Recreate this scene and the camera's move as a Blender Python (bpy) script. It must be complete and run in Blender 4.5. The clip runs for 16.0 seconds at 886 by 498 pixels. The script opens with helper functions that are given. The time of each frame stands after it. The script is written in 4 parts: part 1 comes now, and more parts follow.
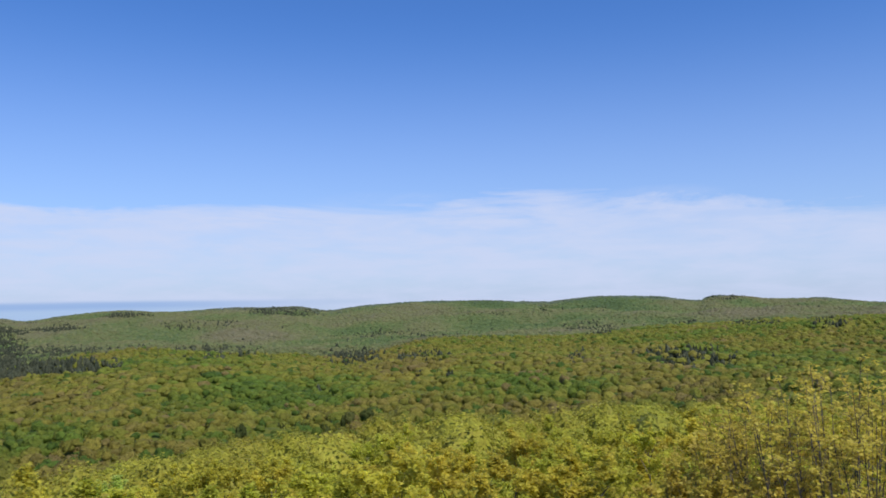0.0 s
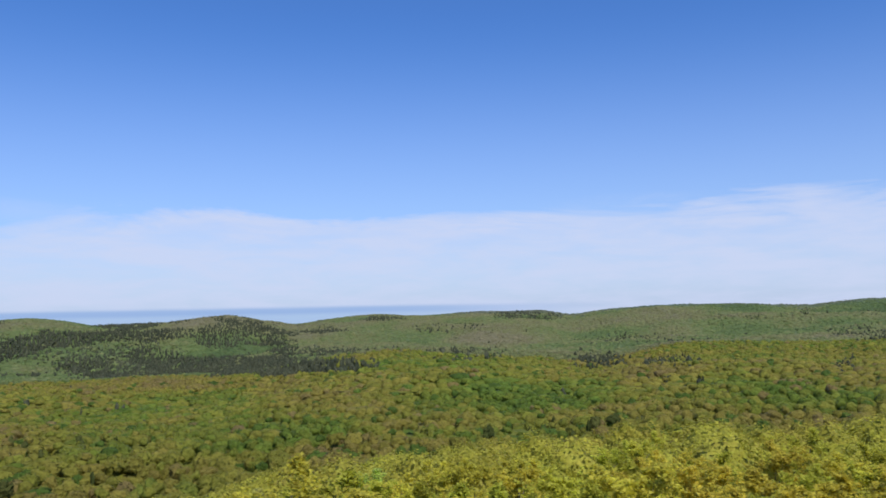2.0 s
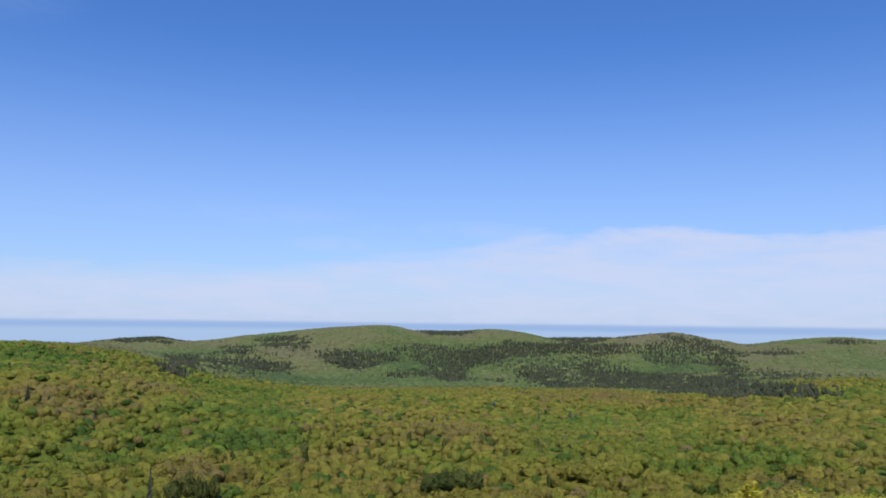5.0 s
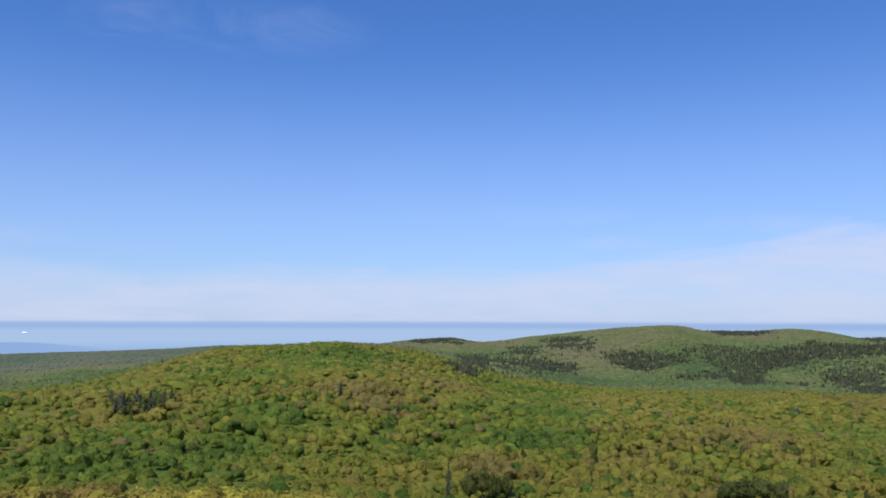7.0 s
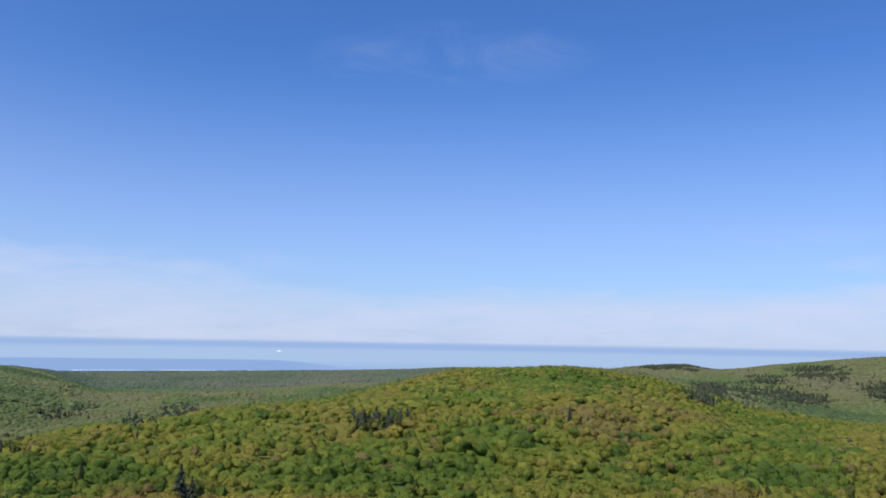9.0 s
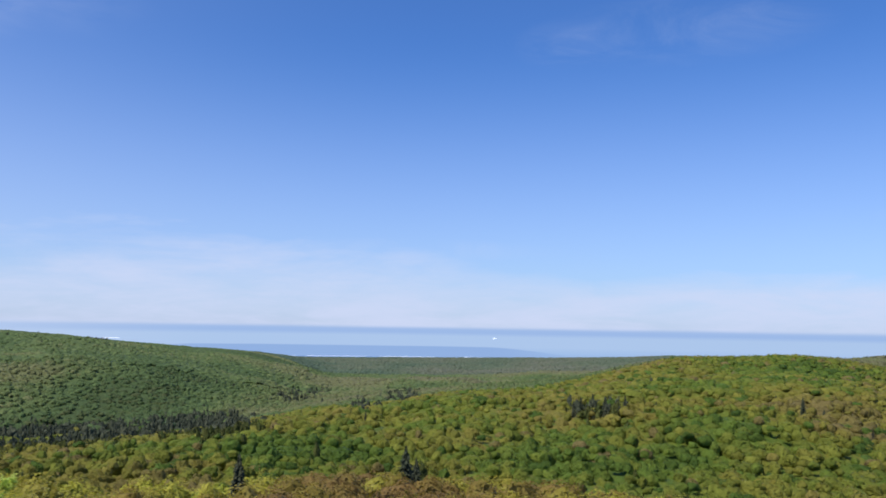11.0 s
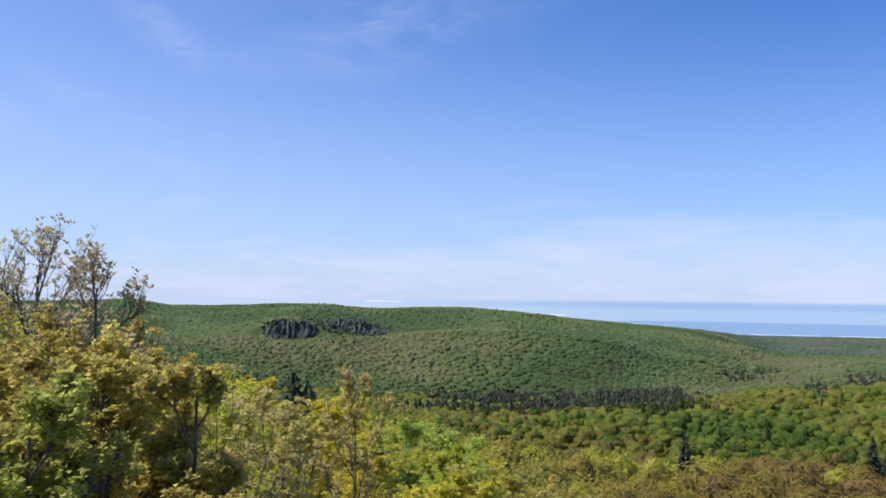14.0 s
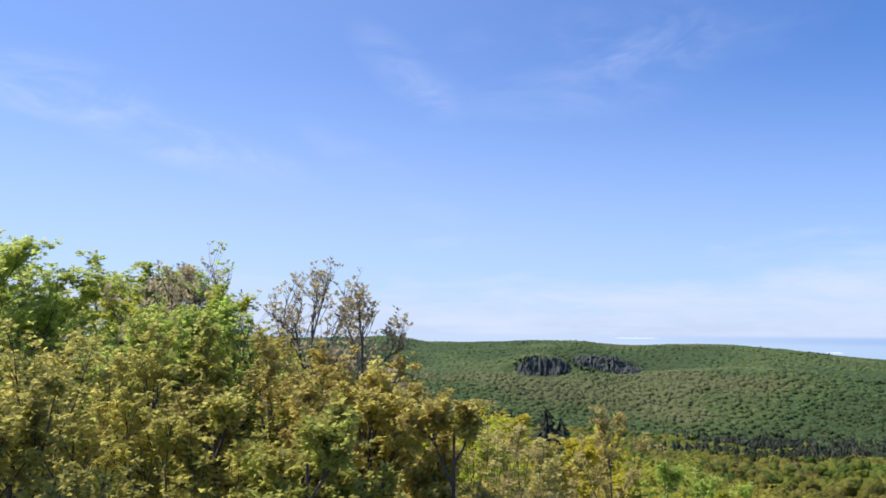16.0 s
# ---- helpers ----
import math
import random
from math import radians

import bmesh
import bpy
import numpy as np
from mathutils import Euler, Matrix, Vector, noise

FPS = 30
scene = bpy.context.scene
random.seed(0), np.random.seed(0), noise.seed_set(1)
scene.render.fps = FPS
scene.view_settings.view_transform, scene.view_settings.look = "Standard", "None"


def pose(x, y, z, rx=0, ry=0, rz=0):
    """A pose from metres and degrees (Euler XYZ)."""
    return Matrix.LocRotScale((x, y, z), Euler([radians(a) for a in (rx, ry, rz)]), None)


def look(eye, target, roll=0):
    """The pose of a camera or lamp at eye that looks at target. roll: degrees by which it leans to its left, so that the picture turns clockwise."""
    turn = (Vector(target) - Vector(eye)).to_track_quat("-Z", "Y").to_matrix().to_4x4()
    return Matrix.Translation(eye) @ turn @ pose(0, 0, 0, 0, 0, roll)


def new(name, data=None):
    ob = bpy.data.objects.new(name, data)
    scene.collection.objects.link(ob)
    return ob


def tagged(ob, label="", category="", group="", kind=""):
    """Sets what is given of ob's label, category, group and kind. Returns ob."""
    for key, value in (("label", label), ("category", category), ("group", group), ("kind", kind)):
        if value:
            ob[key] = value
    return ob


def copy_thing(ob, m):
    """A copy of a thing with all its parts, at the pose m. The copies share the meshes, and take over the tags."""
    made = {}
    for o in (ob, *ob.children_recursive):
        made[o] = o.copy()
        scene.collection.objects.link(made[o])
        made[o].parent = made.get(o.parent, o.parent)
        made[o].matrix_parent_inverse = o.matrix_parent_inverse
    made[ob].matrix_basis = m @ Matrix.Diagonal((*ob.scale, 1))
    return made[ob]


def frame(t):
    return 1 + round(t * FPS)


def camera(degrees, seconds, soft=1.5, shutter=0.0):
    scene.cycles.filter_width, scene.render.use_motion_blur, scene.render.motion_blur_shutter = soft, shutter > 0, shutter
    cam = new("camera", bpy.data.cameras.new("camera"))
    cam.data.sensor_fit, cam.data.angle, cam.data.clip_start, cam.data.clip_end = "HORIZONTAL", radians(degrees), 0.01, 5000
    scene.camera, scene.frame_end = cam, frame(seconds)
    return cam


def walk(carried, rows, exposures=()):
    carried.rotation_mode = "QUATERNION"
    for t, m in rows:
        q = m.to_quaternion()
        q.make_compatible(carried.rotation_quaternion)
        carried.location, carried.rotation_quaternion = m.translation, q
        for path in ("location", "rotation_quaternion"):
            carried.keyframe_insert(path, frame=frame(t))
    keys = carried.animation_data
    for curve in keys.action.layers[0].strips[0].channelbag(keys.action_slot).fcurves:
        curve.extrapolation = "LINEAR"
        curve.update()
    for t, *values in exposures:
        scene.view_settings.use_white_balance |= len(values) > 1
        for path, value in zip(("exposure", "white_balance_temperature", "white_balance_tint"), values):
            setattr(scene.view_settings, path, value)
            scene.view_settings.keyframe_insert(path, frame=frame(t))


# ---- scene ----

EYE = 14.0  # eye height over the ground at the foot of the lookout

cam = camera(55.96, 16.0, soft=1.7)
PATH = [
    (0.0, pose(0, 0, EYE, 93.19, 0.78, -0.00)),
    (0.5, pose(0, 0, EYE, 93.07, 1.44, 4.72)),
    (1.0, pose(0, 0, EYE, 93.93, 1.58, 7.97)),
    (1.5, pose(0, 0, EYE, 92.98, 1.10, 12.09)),
    (2.0, pose(0, 0, EYE, 93.70, 1.04, 16.54)),
    (2.5, pose(0, 0, EYE, 94.83, 0.75, 20.09)),
    (3.0, pose(0, 0, EYE, 95.22, 0.82, 25.78)),
    (3.5, pose(0, 0, EYE, 94.30, 0.36, 31.36)),
    (4.0, pose(0, 0, EYE, 94.63, -0.59, 37.56)),
    (4.2, pose(0, 0, EYE, 94.57, -0.52, 39.68)),
    (6.3, pose(0, 0, EYE, 94.96, -0.87, 57.76)),
    (6.5, pose(0, 0, EYE, 94.62, -0.55, 60.14)),
    (7, pose(0, 0, EYE, 94.88, -0.16, 65.69)),
    (7.5, pose(0, 0, EYE, 95.42, -0.27, 70.20)),
    (8, pose(0, 0, EYE, 96.29, -0.34, 74.19)),
    (8.2, pose(0, 0, EYE, 96.29, -0.43, 75.78)),
    (10.3, pose(0, 0, EYE, 95.57, -0.80, 88.41)),
    (10.5, pose(0, 0, EYE, 95.22, -0.54, 89.75)),
    (11.0, pose(0, 0, EYE, 95.27, -0.90, 95.75)),
    (11.5, pose(0, 0, EYE, 95.68, -0.97, 100.39)),
    (12.0, pose(0, 0, EYE, 95.37, -0.56, 105.42)),
    (12.5, pose(0, 0, EYE, 95.79, -0.00, 111.24)),
    (13.0, pose(0, 0, EYE, 95.62, -0.43, 115.94)),
    (13.5, pose(0, 0, EYE, 94.51, -0.56, 121.02)),
    (14.0, pose(0, 0, EYE, 93.33, -0.66, 125.20)),
    (14.5, pose(0, 0, EYE, 93.44, -0.20, 129.25)),
    (15.0, pose(0, 0, EYE, 93.99, 0.24, 134.06)),
    (15.5, pose(0, 0, EYE, 94.50, 0.13, 138.59)),
    (16.0, pose(0, 0, EYE, 95.67, -0.55, 142.26)),
]
walk(cam, PATH, [(0.0, 0.0), (8.0, 0.0), (11.0, 0.05), (13.5, 0.14), (16.0, 0.25)])

# ---- sky and sun ----
# bearings are in degrees, counted to the left from +y
def bearing(az, r, z=0.0):
    return Vector((-math.sin(radians(az)) * r, math.cos(radians(az)) * r, z))


SUN_AZ, SUN_EL = 222.0, 55.0
SKY_TINT, CLOUD = (0.53, 0.90, 1.50, 1.0), (6.1, 6.8, 9.0, 1.0)
# bearing, height, lean, half length, half width (degrees), strength
CIRRUS = [(80, 19.5, 0, 9, 2.2, 0.35), (88, 19, 0, 3, 1.6, 0.3), (129, 18, 20, 6, 3.5, 0.35), (127, 20, 0, 10, 3, 0.2), (145, 17.5, -40, 5, 1.8, 0.38), (137, 17.5, 0, 7, 3.5, 0.25),
          (161, 12.5, -14, 11, 1.8, 0.52), (168, 15, 0, 6, 2.2, 0.45), (147, 11, -30, 7, 1.5, 0.25), (-15, 6.6, 0, 4, 0.6, 0.4), (3, 6.4, 0, 7, 0.8, 0.5), (98, 5.2, 0, 10, 0.8, 0.3), (141, 6.2, 5, 4, 0.6, 0.25), (60, 7.2, 0, 8, 1.0, 0.25), (46, 6.2, 0, 7, 0.8, 0.5), (53, 5.2, 0, 5, 0.6, 0.35)]


def nodes_of(owner):
    owner.use_nodes = True
    owner.node_tree.nodes.clear()
    return owner.node_tree


def add(tree, kind, inputs=(), **settings):
    n = tree.nodes.new(kind)
    for k, v in settings.items():
        setattr(n, k, v)
    for k, v in dict(inputs).items():
        if isinstance(v, bpy.types.NodeSocket):
            tree.links.new(v, n.inputs[k])
        else:
            n.inputs[k].default_value = v
    return n


def calc(tree, op, a, b=0.0, c=0.0, clamp=False):
    return add(tree, "ShaderNodeMath", {0: a, 1: b, 2: c}, operation=op, use_clamp=clamp).outputs[0]


def ranged(tree, value, lo, hi, to_lo=0.0, to_hi=1.0):
    return add(tree, "ShaderNodeMapRange", {0: value, 1: lo, 2: hi, 3: to_lo, 4: to_hi}, interpolation_type="SMOOTHSTEP").outputs[0]


def mixed(tree, fac, a, b, blend="MIX"):
    return add(tree, "ShaderNodeMix", {0: fac, 6: a, 7: b}, data_type="RGBA", blend_type=blend).outputs[2]


world = bpy.data.worlds.new("sky")
scene.world = world
wt = nodes_of(world)
sky = add(wt, "ShaderNodeTexSky", sky_type="NISHITA", sun_disc=False, sun_elevation=radians(SUN_EL),
          sun_rotation=radians(-SUN_AZ), altitude=400.0, air_density=1.0, dust_density=0.6, ozone_density=2.5)
way = add(wt, "ShaderNodeTexCoord").outputs["Generated"]
xyz = add(wt, "ShaderNodeSeparateXYZ", {0: way})
up = xyz.outputs[2]
# thin cloud: a bank low over the hills, higher to the east (+y), fraying upwards, and some faint cirrus
turn = calc(wt, "ARCTAN2", calc(wt, "MULTIPLY", xyz.outputs[0], -1.0), xyz.outputs[1])
flat = add(wt, "ShaderNodeVectorMath", {0: way, 1: (1.0, 1.0, 5.0)}, operation="MULTIPLY").outputs[0]
edge = add(wt, "ShaderNodeTexNoise", {"Vector": flat, "Scale": 3.6, "Detail": 8.0, "Roughness": 0.6, "Distortion": 0.6}).outputs[0]
body = add(wt, "ShaderNodeTexNoise", {"Vector": flat, "Scale": 9.0, "Detail": 5.0, "Roughness": 0.6, "Distortion": 0.3}).outputs[0]
tops = add(wt, "ShaderNodeFloatCurve", {1: calc(wt, "MULTIPLY_ADD", turn, 0.25, 0.25)})
curve = tops.mapping.curves[0]
for az, el in ((-50, 6.2), (37, 6.2), (42, 5.7), (47, 4.7), (52, 4.1), (61, 3.7), (66, 3.7), (90, 3.7), (100, 5.0), (115, 5.6), (128, 4.8), (150, 4.4)):
    curve.points.new(radians(az) * 0.25 + 0.25, el / 10)
curve.points[0].location, curve.points[-1].location = (0.0, 0.62), (1.0, 0.44)
tops.mapping.update()
top = calc(wt, "MULTIPLY", tops.outputs[0], 0.1745)
soft = calc(wt, "ADD", ranged(wt, turn, radians(32), radians(50), 0.18, 0.42), ranged(wt, turn, radians(72), radians(98), 0.0, 0.47))
height = calc(wt, "ADD", calc(wt, "DIVIDE", up, top), calc(wt, "MULTIPLY", calc(wt, "SUBTRACT", edge, 0.5), calc(wt, "SUBTRACT", 1.2, calc(wt, "MULTIPLY", ranged(wt, turn, radians(50), radians(62)), ranged(wt, turn, radians(105), radians(85), 0.0, 0.7)))))
bank = calc(wt, "SUBTRACT", 1.0, ranged(wt, calc(wt, "DIVIDE", calc(wt, "SUBTRACT", height, 1.0), soft), -1.0, 1.0))
bank = calc(wt, "MULTIPLY", bank, ranged(wt, body, 0.25, 0.7, 0.66, 0.92))
fibre = add(wt, "ShaderNodeTexNoise", {"Vector": add(wt, "ShaderNodeMapping", {"Vector": way, "Scale": (3.0, 3.0, 9.0)}).outputs[0],
                                       "Scale": 2.2, "Detail": 7.0, "Roughness": 0.62, "Distortion": 1.0}).outputs[0]
fibre = ranged(wt, fibre, 0.33, 0.78)


def cirrus(az, el, lean, length, width, strength):
    """A wisp: where it lies, how it leans, and its half length and width in degrees."""
    c = bearing(az, math.cos(radians(el)), math.sin(radians(el)))
    u = bearing(az + 90, 1.0)
    n = c.cross(u)
    u, n = u * math.cos(radians(lean)) - n * math.sin(radians(lean)), u * math.sin(radians(lean)) + n * math.cos(radians(lean))
    along = add(wt, "ShaderNodeVectorMath", {0: way, 1: u / radians(length)}, operation="DOT_PRODUCT").outputs["Value"]
    across = add(wt, "ShaderNodeVectorMath", {0: way, 1: n / radians(width)}, operation="DOT_PRODUCT").outputs["Value"]
    front = add(wt, "ShaderNodeVectorMath", {0: way, 1: c}, operation="DOT_PRODUCT").outputs["Value"]
    along = calc(wt, "SUBTRACT", along, u.dot(c) / radians(length))
    across = calc(wt, "SUBTRACT", across, n.dot(c) / radians(width))
    q = calc(wt, "ADD", calc(wt, "MULTIPLY", along, along), calc(wt, "MULTIPLY", across, across))
    q = ranged(wt, q, 0.0, 1.3, strength * 0.8, 0.0)
    return calc(wt, "MULTIPLY", calc(wt, "MULTIPLY", calc(wt, "MULTIPLY", q, 0.55), fibre), calc(wt, "GREATER_THAN", front, 0.0))


wisps = 0.0
for wisp in CIRRUS:
    wisps = calc(wt, "ADD", wisps, cirrus(*wisp))
haze = ranged(wt, up, 0.34, 0.0, 0.0, 0.42)
veil = ranged(wt, turn, radians(95), radians(165), 0.0, 0.20)
cover = calc(wt, "MAXIMUM", bank, calc(wt, "ADD", calc(wt, "ADD", wisps, veil), haze), clamp=True)
blue = mixed(wt, 1.0, sky.outputs[0], SKY_TINT, "MULTIPLY")
tone = mixed(wt, cover, blue, CLOUD)
add(wt, "ShaderNodeOutputWorld", {0: add(wt, "ShaderNodeBackground", {0: tone, 1: 0.10}).outputs[0]})

sun = new("sun", bpy.data.lights.new("sun", "SUN"))
sun.data.energy, sun.data.angle, sun.data.color = 4.6, radians(0.53), (1.0, 0.95, 0.86)
sun.matrix_world = look(bearing(SUN_AZ, 60, 90), (0, 0, 90 - 60 * math.tan(radians(SUN_EL))))

# ---- materials ----
def leafy(name, ramp, translucent=0.3, grain=9.0, bump=0.0, attribute="", spread=0.45, gloss=0.25, mottle=0.9):
    """Foliage: a leaf colour picked per tree from the ramp, varied from leaf to leaf and by two scales of noise."""
    m = bpy.data.materials.new(name)
    t = nodes_of(m)
    if attribute:
        pick = add(t, "ShaderNodeAttribute", attribute_name=attribute, attribute_type="GEOMETRY").outputs["Fac"]
    else:
        pick = add(t, "ShaderNodeObjectInfo").outputs["Random"]
    isle = add(t, "ShaderNodeNewGeometry").outputs["Random Per Island"]
    place = add(t, "ShaderNodeTexCoord").outputs["Object"]
    coarse = add(t, "ShaderNodeTexNoise", {"Vector": place, "Scale": grain / 6, "Detail": 2.0}).outputs[0]
    fine = add(t, "ShaderNodeTexNoise", {"Vector": place, "Scale": grain, "Detail": 4.0, "Roughness": 0.7}).outputs[0]
    cr = add(t, "ShaderNodeValToRGB", {0: calc(t, "MULTIPLY_ADD", calc(t, "SUBTRACT", isle, 0.5), 0.06, pick)})
    els = cr.color_ramp.elements
    while len(els) < len(ramp):
        els.new(0.5)
    for e, (p, c) in zip(els, ramp):
        e.position, e.color = p, (*c, 1.0)
    value = calc(t, "ADD", calc(t, "MULTIPLY", isle, spread), calc(t, "ADD", calc(t, "MULTIPLY", coarse, 0.5), calc(t, "MULTIPLY_ADD", fine, mottle, 0.45 - mottle / 2)))
    value = calc(t, "ADD", value, 0.28 - spread / 2)
    own = add(t, "ShaderNodeTexWhiteNoise", {"W": pick}, noise_dimensions="1D").outputs["Value"]
    value = calc(t, "MULTIPLY", value, ranged(t, own, 0.0, 1.0, 0.88, 1.12))
    col = add(t, "ShaderNodeHueSaturation", {"Hue": calc(t, "MULTIPLY_ADD", fine, 0.05, 0.475), "Value": value, "Color": cr.outputs[0]}).outputs[0]
    normal = {}
    if bump:
        rough = add(t, "ShaderNodeTexVoronoi", {"Vector": place, "Scale": grain * 0.55}).outputs[0]
        relief = calc(t, "ADD", fine, calc(t, "MULTIPLY", rough, 0.8))
        normal = {"Normal": add(t, "ShaderNodeBump", {"Height": relief, "Strength": 1.0, "Distance": bump}).outputs[0]}
    body = add(t, "ShaderNodeBsdfPrincipled", {"Base Color": col, "Roughness": 0.62, "Specular IOR Level": gloss, **normal}).outputs[0]
    thin = add(t, "ShaderNodeBsdfTranslucent", {"Color": col}).outputs[0]
    out = add(t, "ShaderNodeMixShader", {0: translucent, 1: body, 2: thin}).outputs[0]
    add(t, "ShaderNodeOutputMaterial", {0: out})
    return m


def solid(name, a, b, scale, rough=0.85, bump=0.02, stretch=(1, 1, 1)):
    """A rough surface of two blended colours with grain."""
    m = bpy.data.materials.new(name)
    t = nodes_of(m)
    place = add(t, "ShaderNodeMapping", {"Vector": add(t, "ShaderNodeTexCoord").outputs["Object"], "Scale": stretch}).outputs[0]
    big = add(t, "ShaderNodeTexNoise", {"Vector": place, "Scale": scale, "Detail": 5.0, "Roughness": 0.65}).outputs[0]
    small = add(t, "ShaderNodeTexNoise", {"Vector": place, "Scale": scale * 9, "Detail": 4.0}).outputs[0]
    col = mixed(t, ranged(t, calc(t, "ADD", calc(t, "MULTIPLY", big, 0.7), calc(t, "MULTIPLY", small, 0.3)), 0.35, 0.65), (*a, 1), (*b, 1))
    normal = add(t, "ShaderNodeBump", {"Height": small, "Strength": 0.8, "Distance": bump}).outputs[0]
    add(t, "ShaderNodeOutputMaterial", {0: add(t, "ShaderNodeBsdfPrincipled", {"Base Color": col, "Roughness": rough, "Specular IOR Level": 0.2, "Normal": normal}).outputs[0]})
    return m


BARK = solid("bark", (0.06, 0.05, 0.042), (0.16, 0.14, 0.12), 2.5, stretch=(1, 1, 0.25))
FLOOR = solid("forest_floor", (0.035, 0.048, 0.014), (0.075, 0.075, 0.028), 0.08, bump=0.3)
ROCK = solid("cliff_rock", (0.05, 0.058, 0.05), (0.11, 0.115, 0.098), 0.09, 0.9, 0.8, (1, 1, 0.45))
YOUNG = leafy("young_maple_leaf", [(0.0, (0.61, 0.51, 0.068)), (0.5, (0.58, 0.53, 0.070)), (1.0, (0.51, 0.53, 0.066))], 0.6, 3.0)
GREEN = leafy("green_maple_leaf", [(0.0, (0.44, 0.54, 0.12)), (0.6, (0.49, 0.56, 0.13)), (1.0, (0.54, 0.58, 0.14))], 0.66, 3.0)
OLIVE = leafy("olive_budding_leaf", [(0.0, (0.61, 0.50, 0.14)), (0.5, (0.57, 0.52, 0.135)), (1.0, (0.52, 0.53, 0.125))], 0.66, 3.0)
RUST = leafy("rusty_budding_leaf", [(0.0, (0.44, 0.31, 0.10)), (0.6, (0.46, 0.36, 0.10)), (1.0, (0.44, 0.39, 0.095))], 0.42, 3.0)
TAN = leafy("tan_oak_leaf", [(0.0, (0.56, 0.45, 0.17)), (0.6, (0.60, 0.50, 0.18)), (1.0, (0.60, 0.54, 0.17))], 0.6, 3.0)
BUD = leafy("tan_bud", [(0.0, (0.50, 0.40, 0.23)), (1.0, (0.64, 0.55, 0.33))], 0.4, 6.0)
CANOPY = leafy("canopy_leaf", [(0.0, (0.14, 0.24, 0.03)), (0.2, (0.28, 0.34, 0.038)), (0.36, (0.42, 0.390, 0.050)), (0.5, (0.27, 0.205, 0.04)), (0.66, (0.25, 0.16, 0.05)), (1.0, (0.24, 0.17, 0.07))],
               0.42, 1.6, 0.0, "tint", 0.28)
# the woods: dark green, green, yellow green, olive, rusty; then far-hill leaf colours paled with painted haze
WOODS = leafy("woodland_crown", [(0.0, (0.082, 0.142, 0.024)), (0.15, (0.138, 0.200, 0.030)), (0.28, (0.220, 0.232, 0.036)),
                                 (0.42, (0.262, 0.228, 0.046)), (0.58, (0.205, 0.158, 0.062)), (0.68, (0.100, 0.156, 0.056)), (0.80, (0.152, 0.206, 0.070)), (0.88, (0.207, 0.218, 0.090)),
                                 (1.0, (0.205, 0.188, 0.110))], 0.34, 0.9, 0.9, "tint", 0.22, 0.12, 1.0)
# far ridge and lake plain crowns, blue-grey haze put into the leaf colour
HAZY = leafy("hazed_far_crown", [(0.74, (0.090, 0.130, 0.078)), (0.88, (0.124, 0.148, 0.088)), (1.0, (0.140, 0.148, 0.100))], 0.2, 0.6, 0.6, "tint", 0.2, 0.12, 0.8)
MUSTARD = leafy("mustard_oak_leaf", [(0.0, (0.53, 0.42, 0.075)), (0.5, (0.52, 0.45, 0.075)), (1.0, (0.47, 0.45, 0.07))], 0.55, 3.0)
NEEDLE = leafy("conifer_needle", [(0.0, (0.050, 0.060, 0.036)), (1.0, (0.086, 0.093, 0.055))], 0.05, 2.0, 0.3, "tint", 0.3, 0.06)
HEMLOCK = leafy("hemlock_crown", [(0.0, (0.050, 0.064, 0.018)), (1.0, (0.080, 0.085, 0.024))], 0.1, 1.5, 0.3, "tint", 0.5, 0.03)

# ---- the lie of the land ----
def smooth(knots, x):
    """A monotone curve through (x, y) knots."""
    k = np.array(knots, float)
    X, Y = k[:, 0], k[:, 1]
    d = np.diff(Y) / np.diff(X)
    m = np.concatenate([[d[0]], np.where(d[1:] * d[:-1] > 0, 2 * d[1:] * d[:-1] / np.where(d[1:] + d[:-1] == 0, 1, d[1:] + d[:-1]), 0), [d[-1]]])
    x = np.clip(np.asarray(x, float), X[0], X[-1])
    i = np.clip(np.searchsorted(X, x) - 1, 0, len(X) - 2)
    h = X[i + 1] - X[i]
    s = (x - X[i]) / h
    return (Y[i] * (1 + 2 * s) * (1 - s) ** 2 + m[i] * h * s * (1 - s) ** 2 + Y[i + 1] * s * s * (3 - 2 * s) + m[i + 1] * h * s * s * (s - 1))


# each line over the land: bearing and distance, bearing and rise (degrees) of the tree tops on it, height of its trees
RIM = ([(-60, 80), (-15, 80), (10, 85), (30, 100), (55, 110), (75, 170), (90, 180), (108, 170), (118, 110), (127, 70), (136, 48), (180, 45)],
       [(-60, -6.3), (-28, -6.3), (-19, -6.8), (-12, -7.2), (-4, -7.8), (3, -8.3), (11, -9.0), (18, -9.6), (25, -10.3), (35, -12.0), (45, -14.5), (55, -14.5), (65, -12.6),
        (73, -11.2), (80, -10.5), (93, -9.8), (103, -9.6), (110, -10.0), (118, -9.8), (125, -8.6), (130, -7.4), (133, -6.7), (136, -6.25), (138.5, -5.9), (145, -4.8), (150, -2.6), (154, -0.4), (160, 1.2), (168, 2.4), (180, 2.6)], 10.0)
FOOT = ([(-60, 300), (-20, 330), (0, 400), (12, 380), (25, 340), (50, 300), (85, 340), (115, 330), (135, 280), (180, 280)],
        [(-60, -7.5), (-28, -7.5), (0, -8.2), (12, -9.6), (25, -10.8), (35, -12.2), (50, -13.0), (65, -12.4), (73, -11.6), (85, -10.9), (95, -10.4), (105, -10.2), (115, -10.4), (125, -10.0), (180, -9.0)], 12.0)
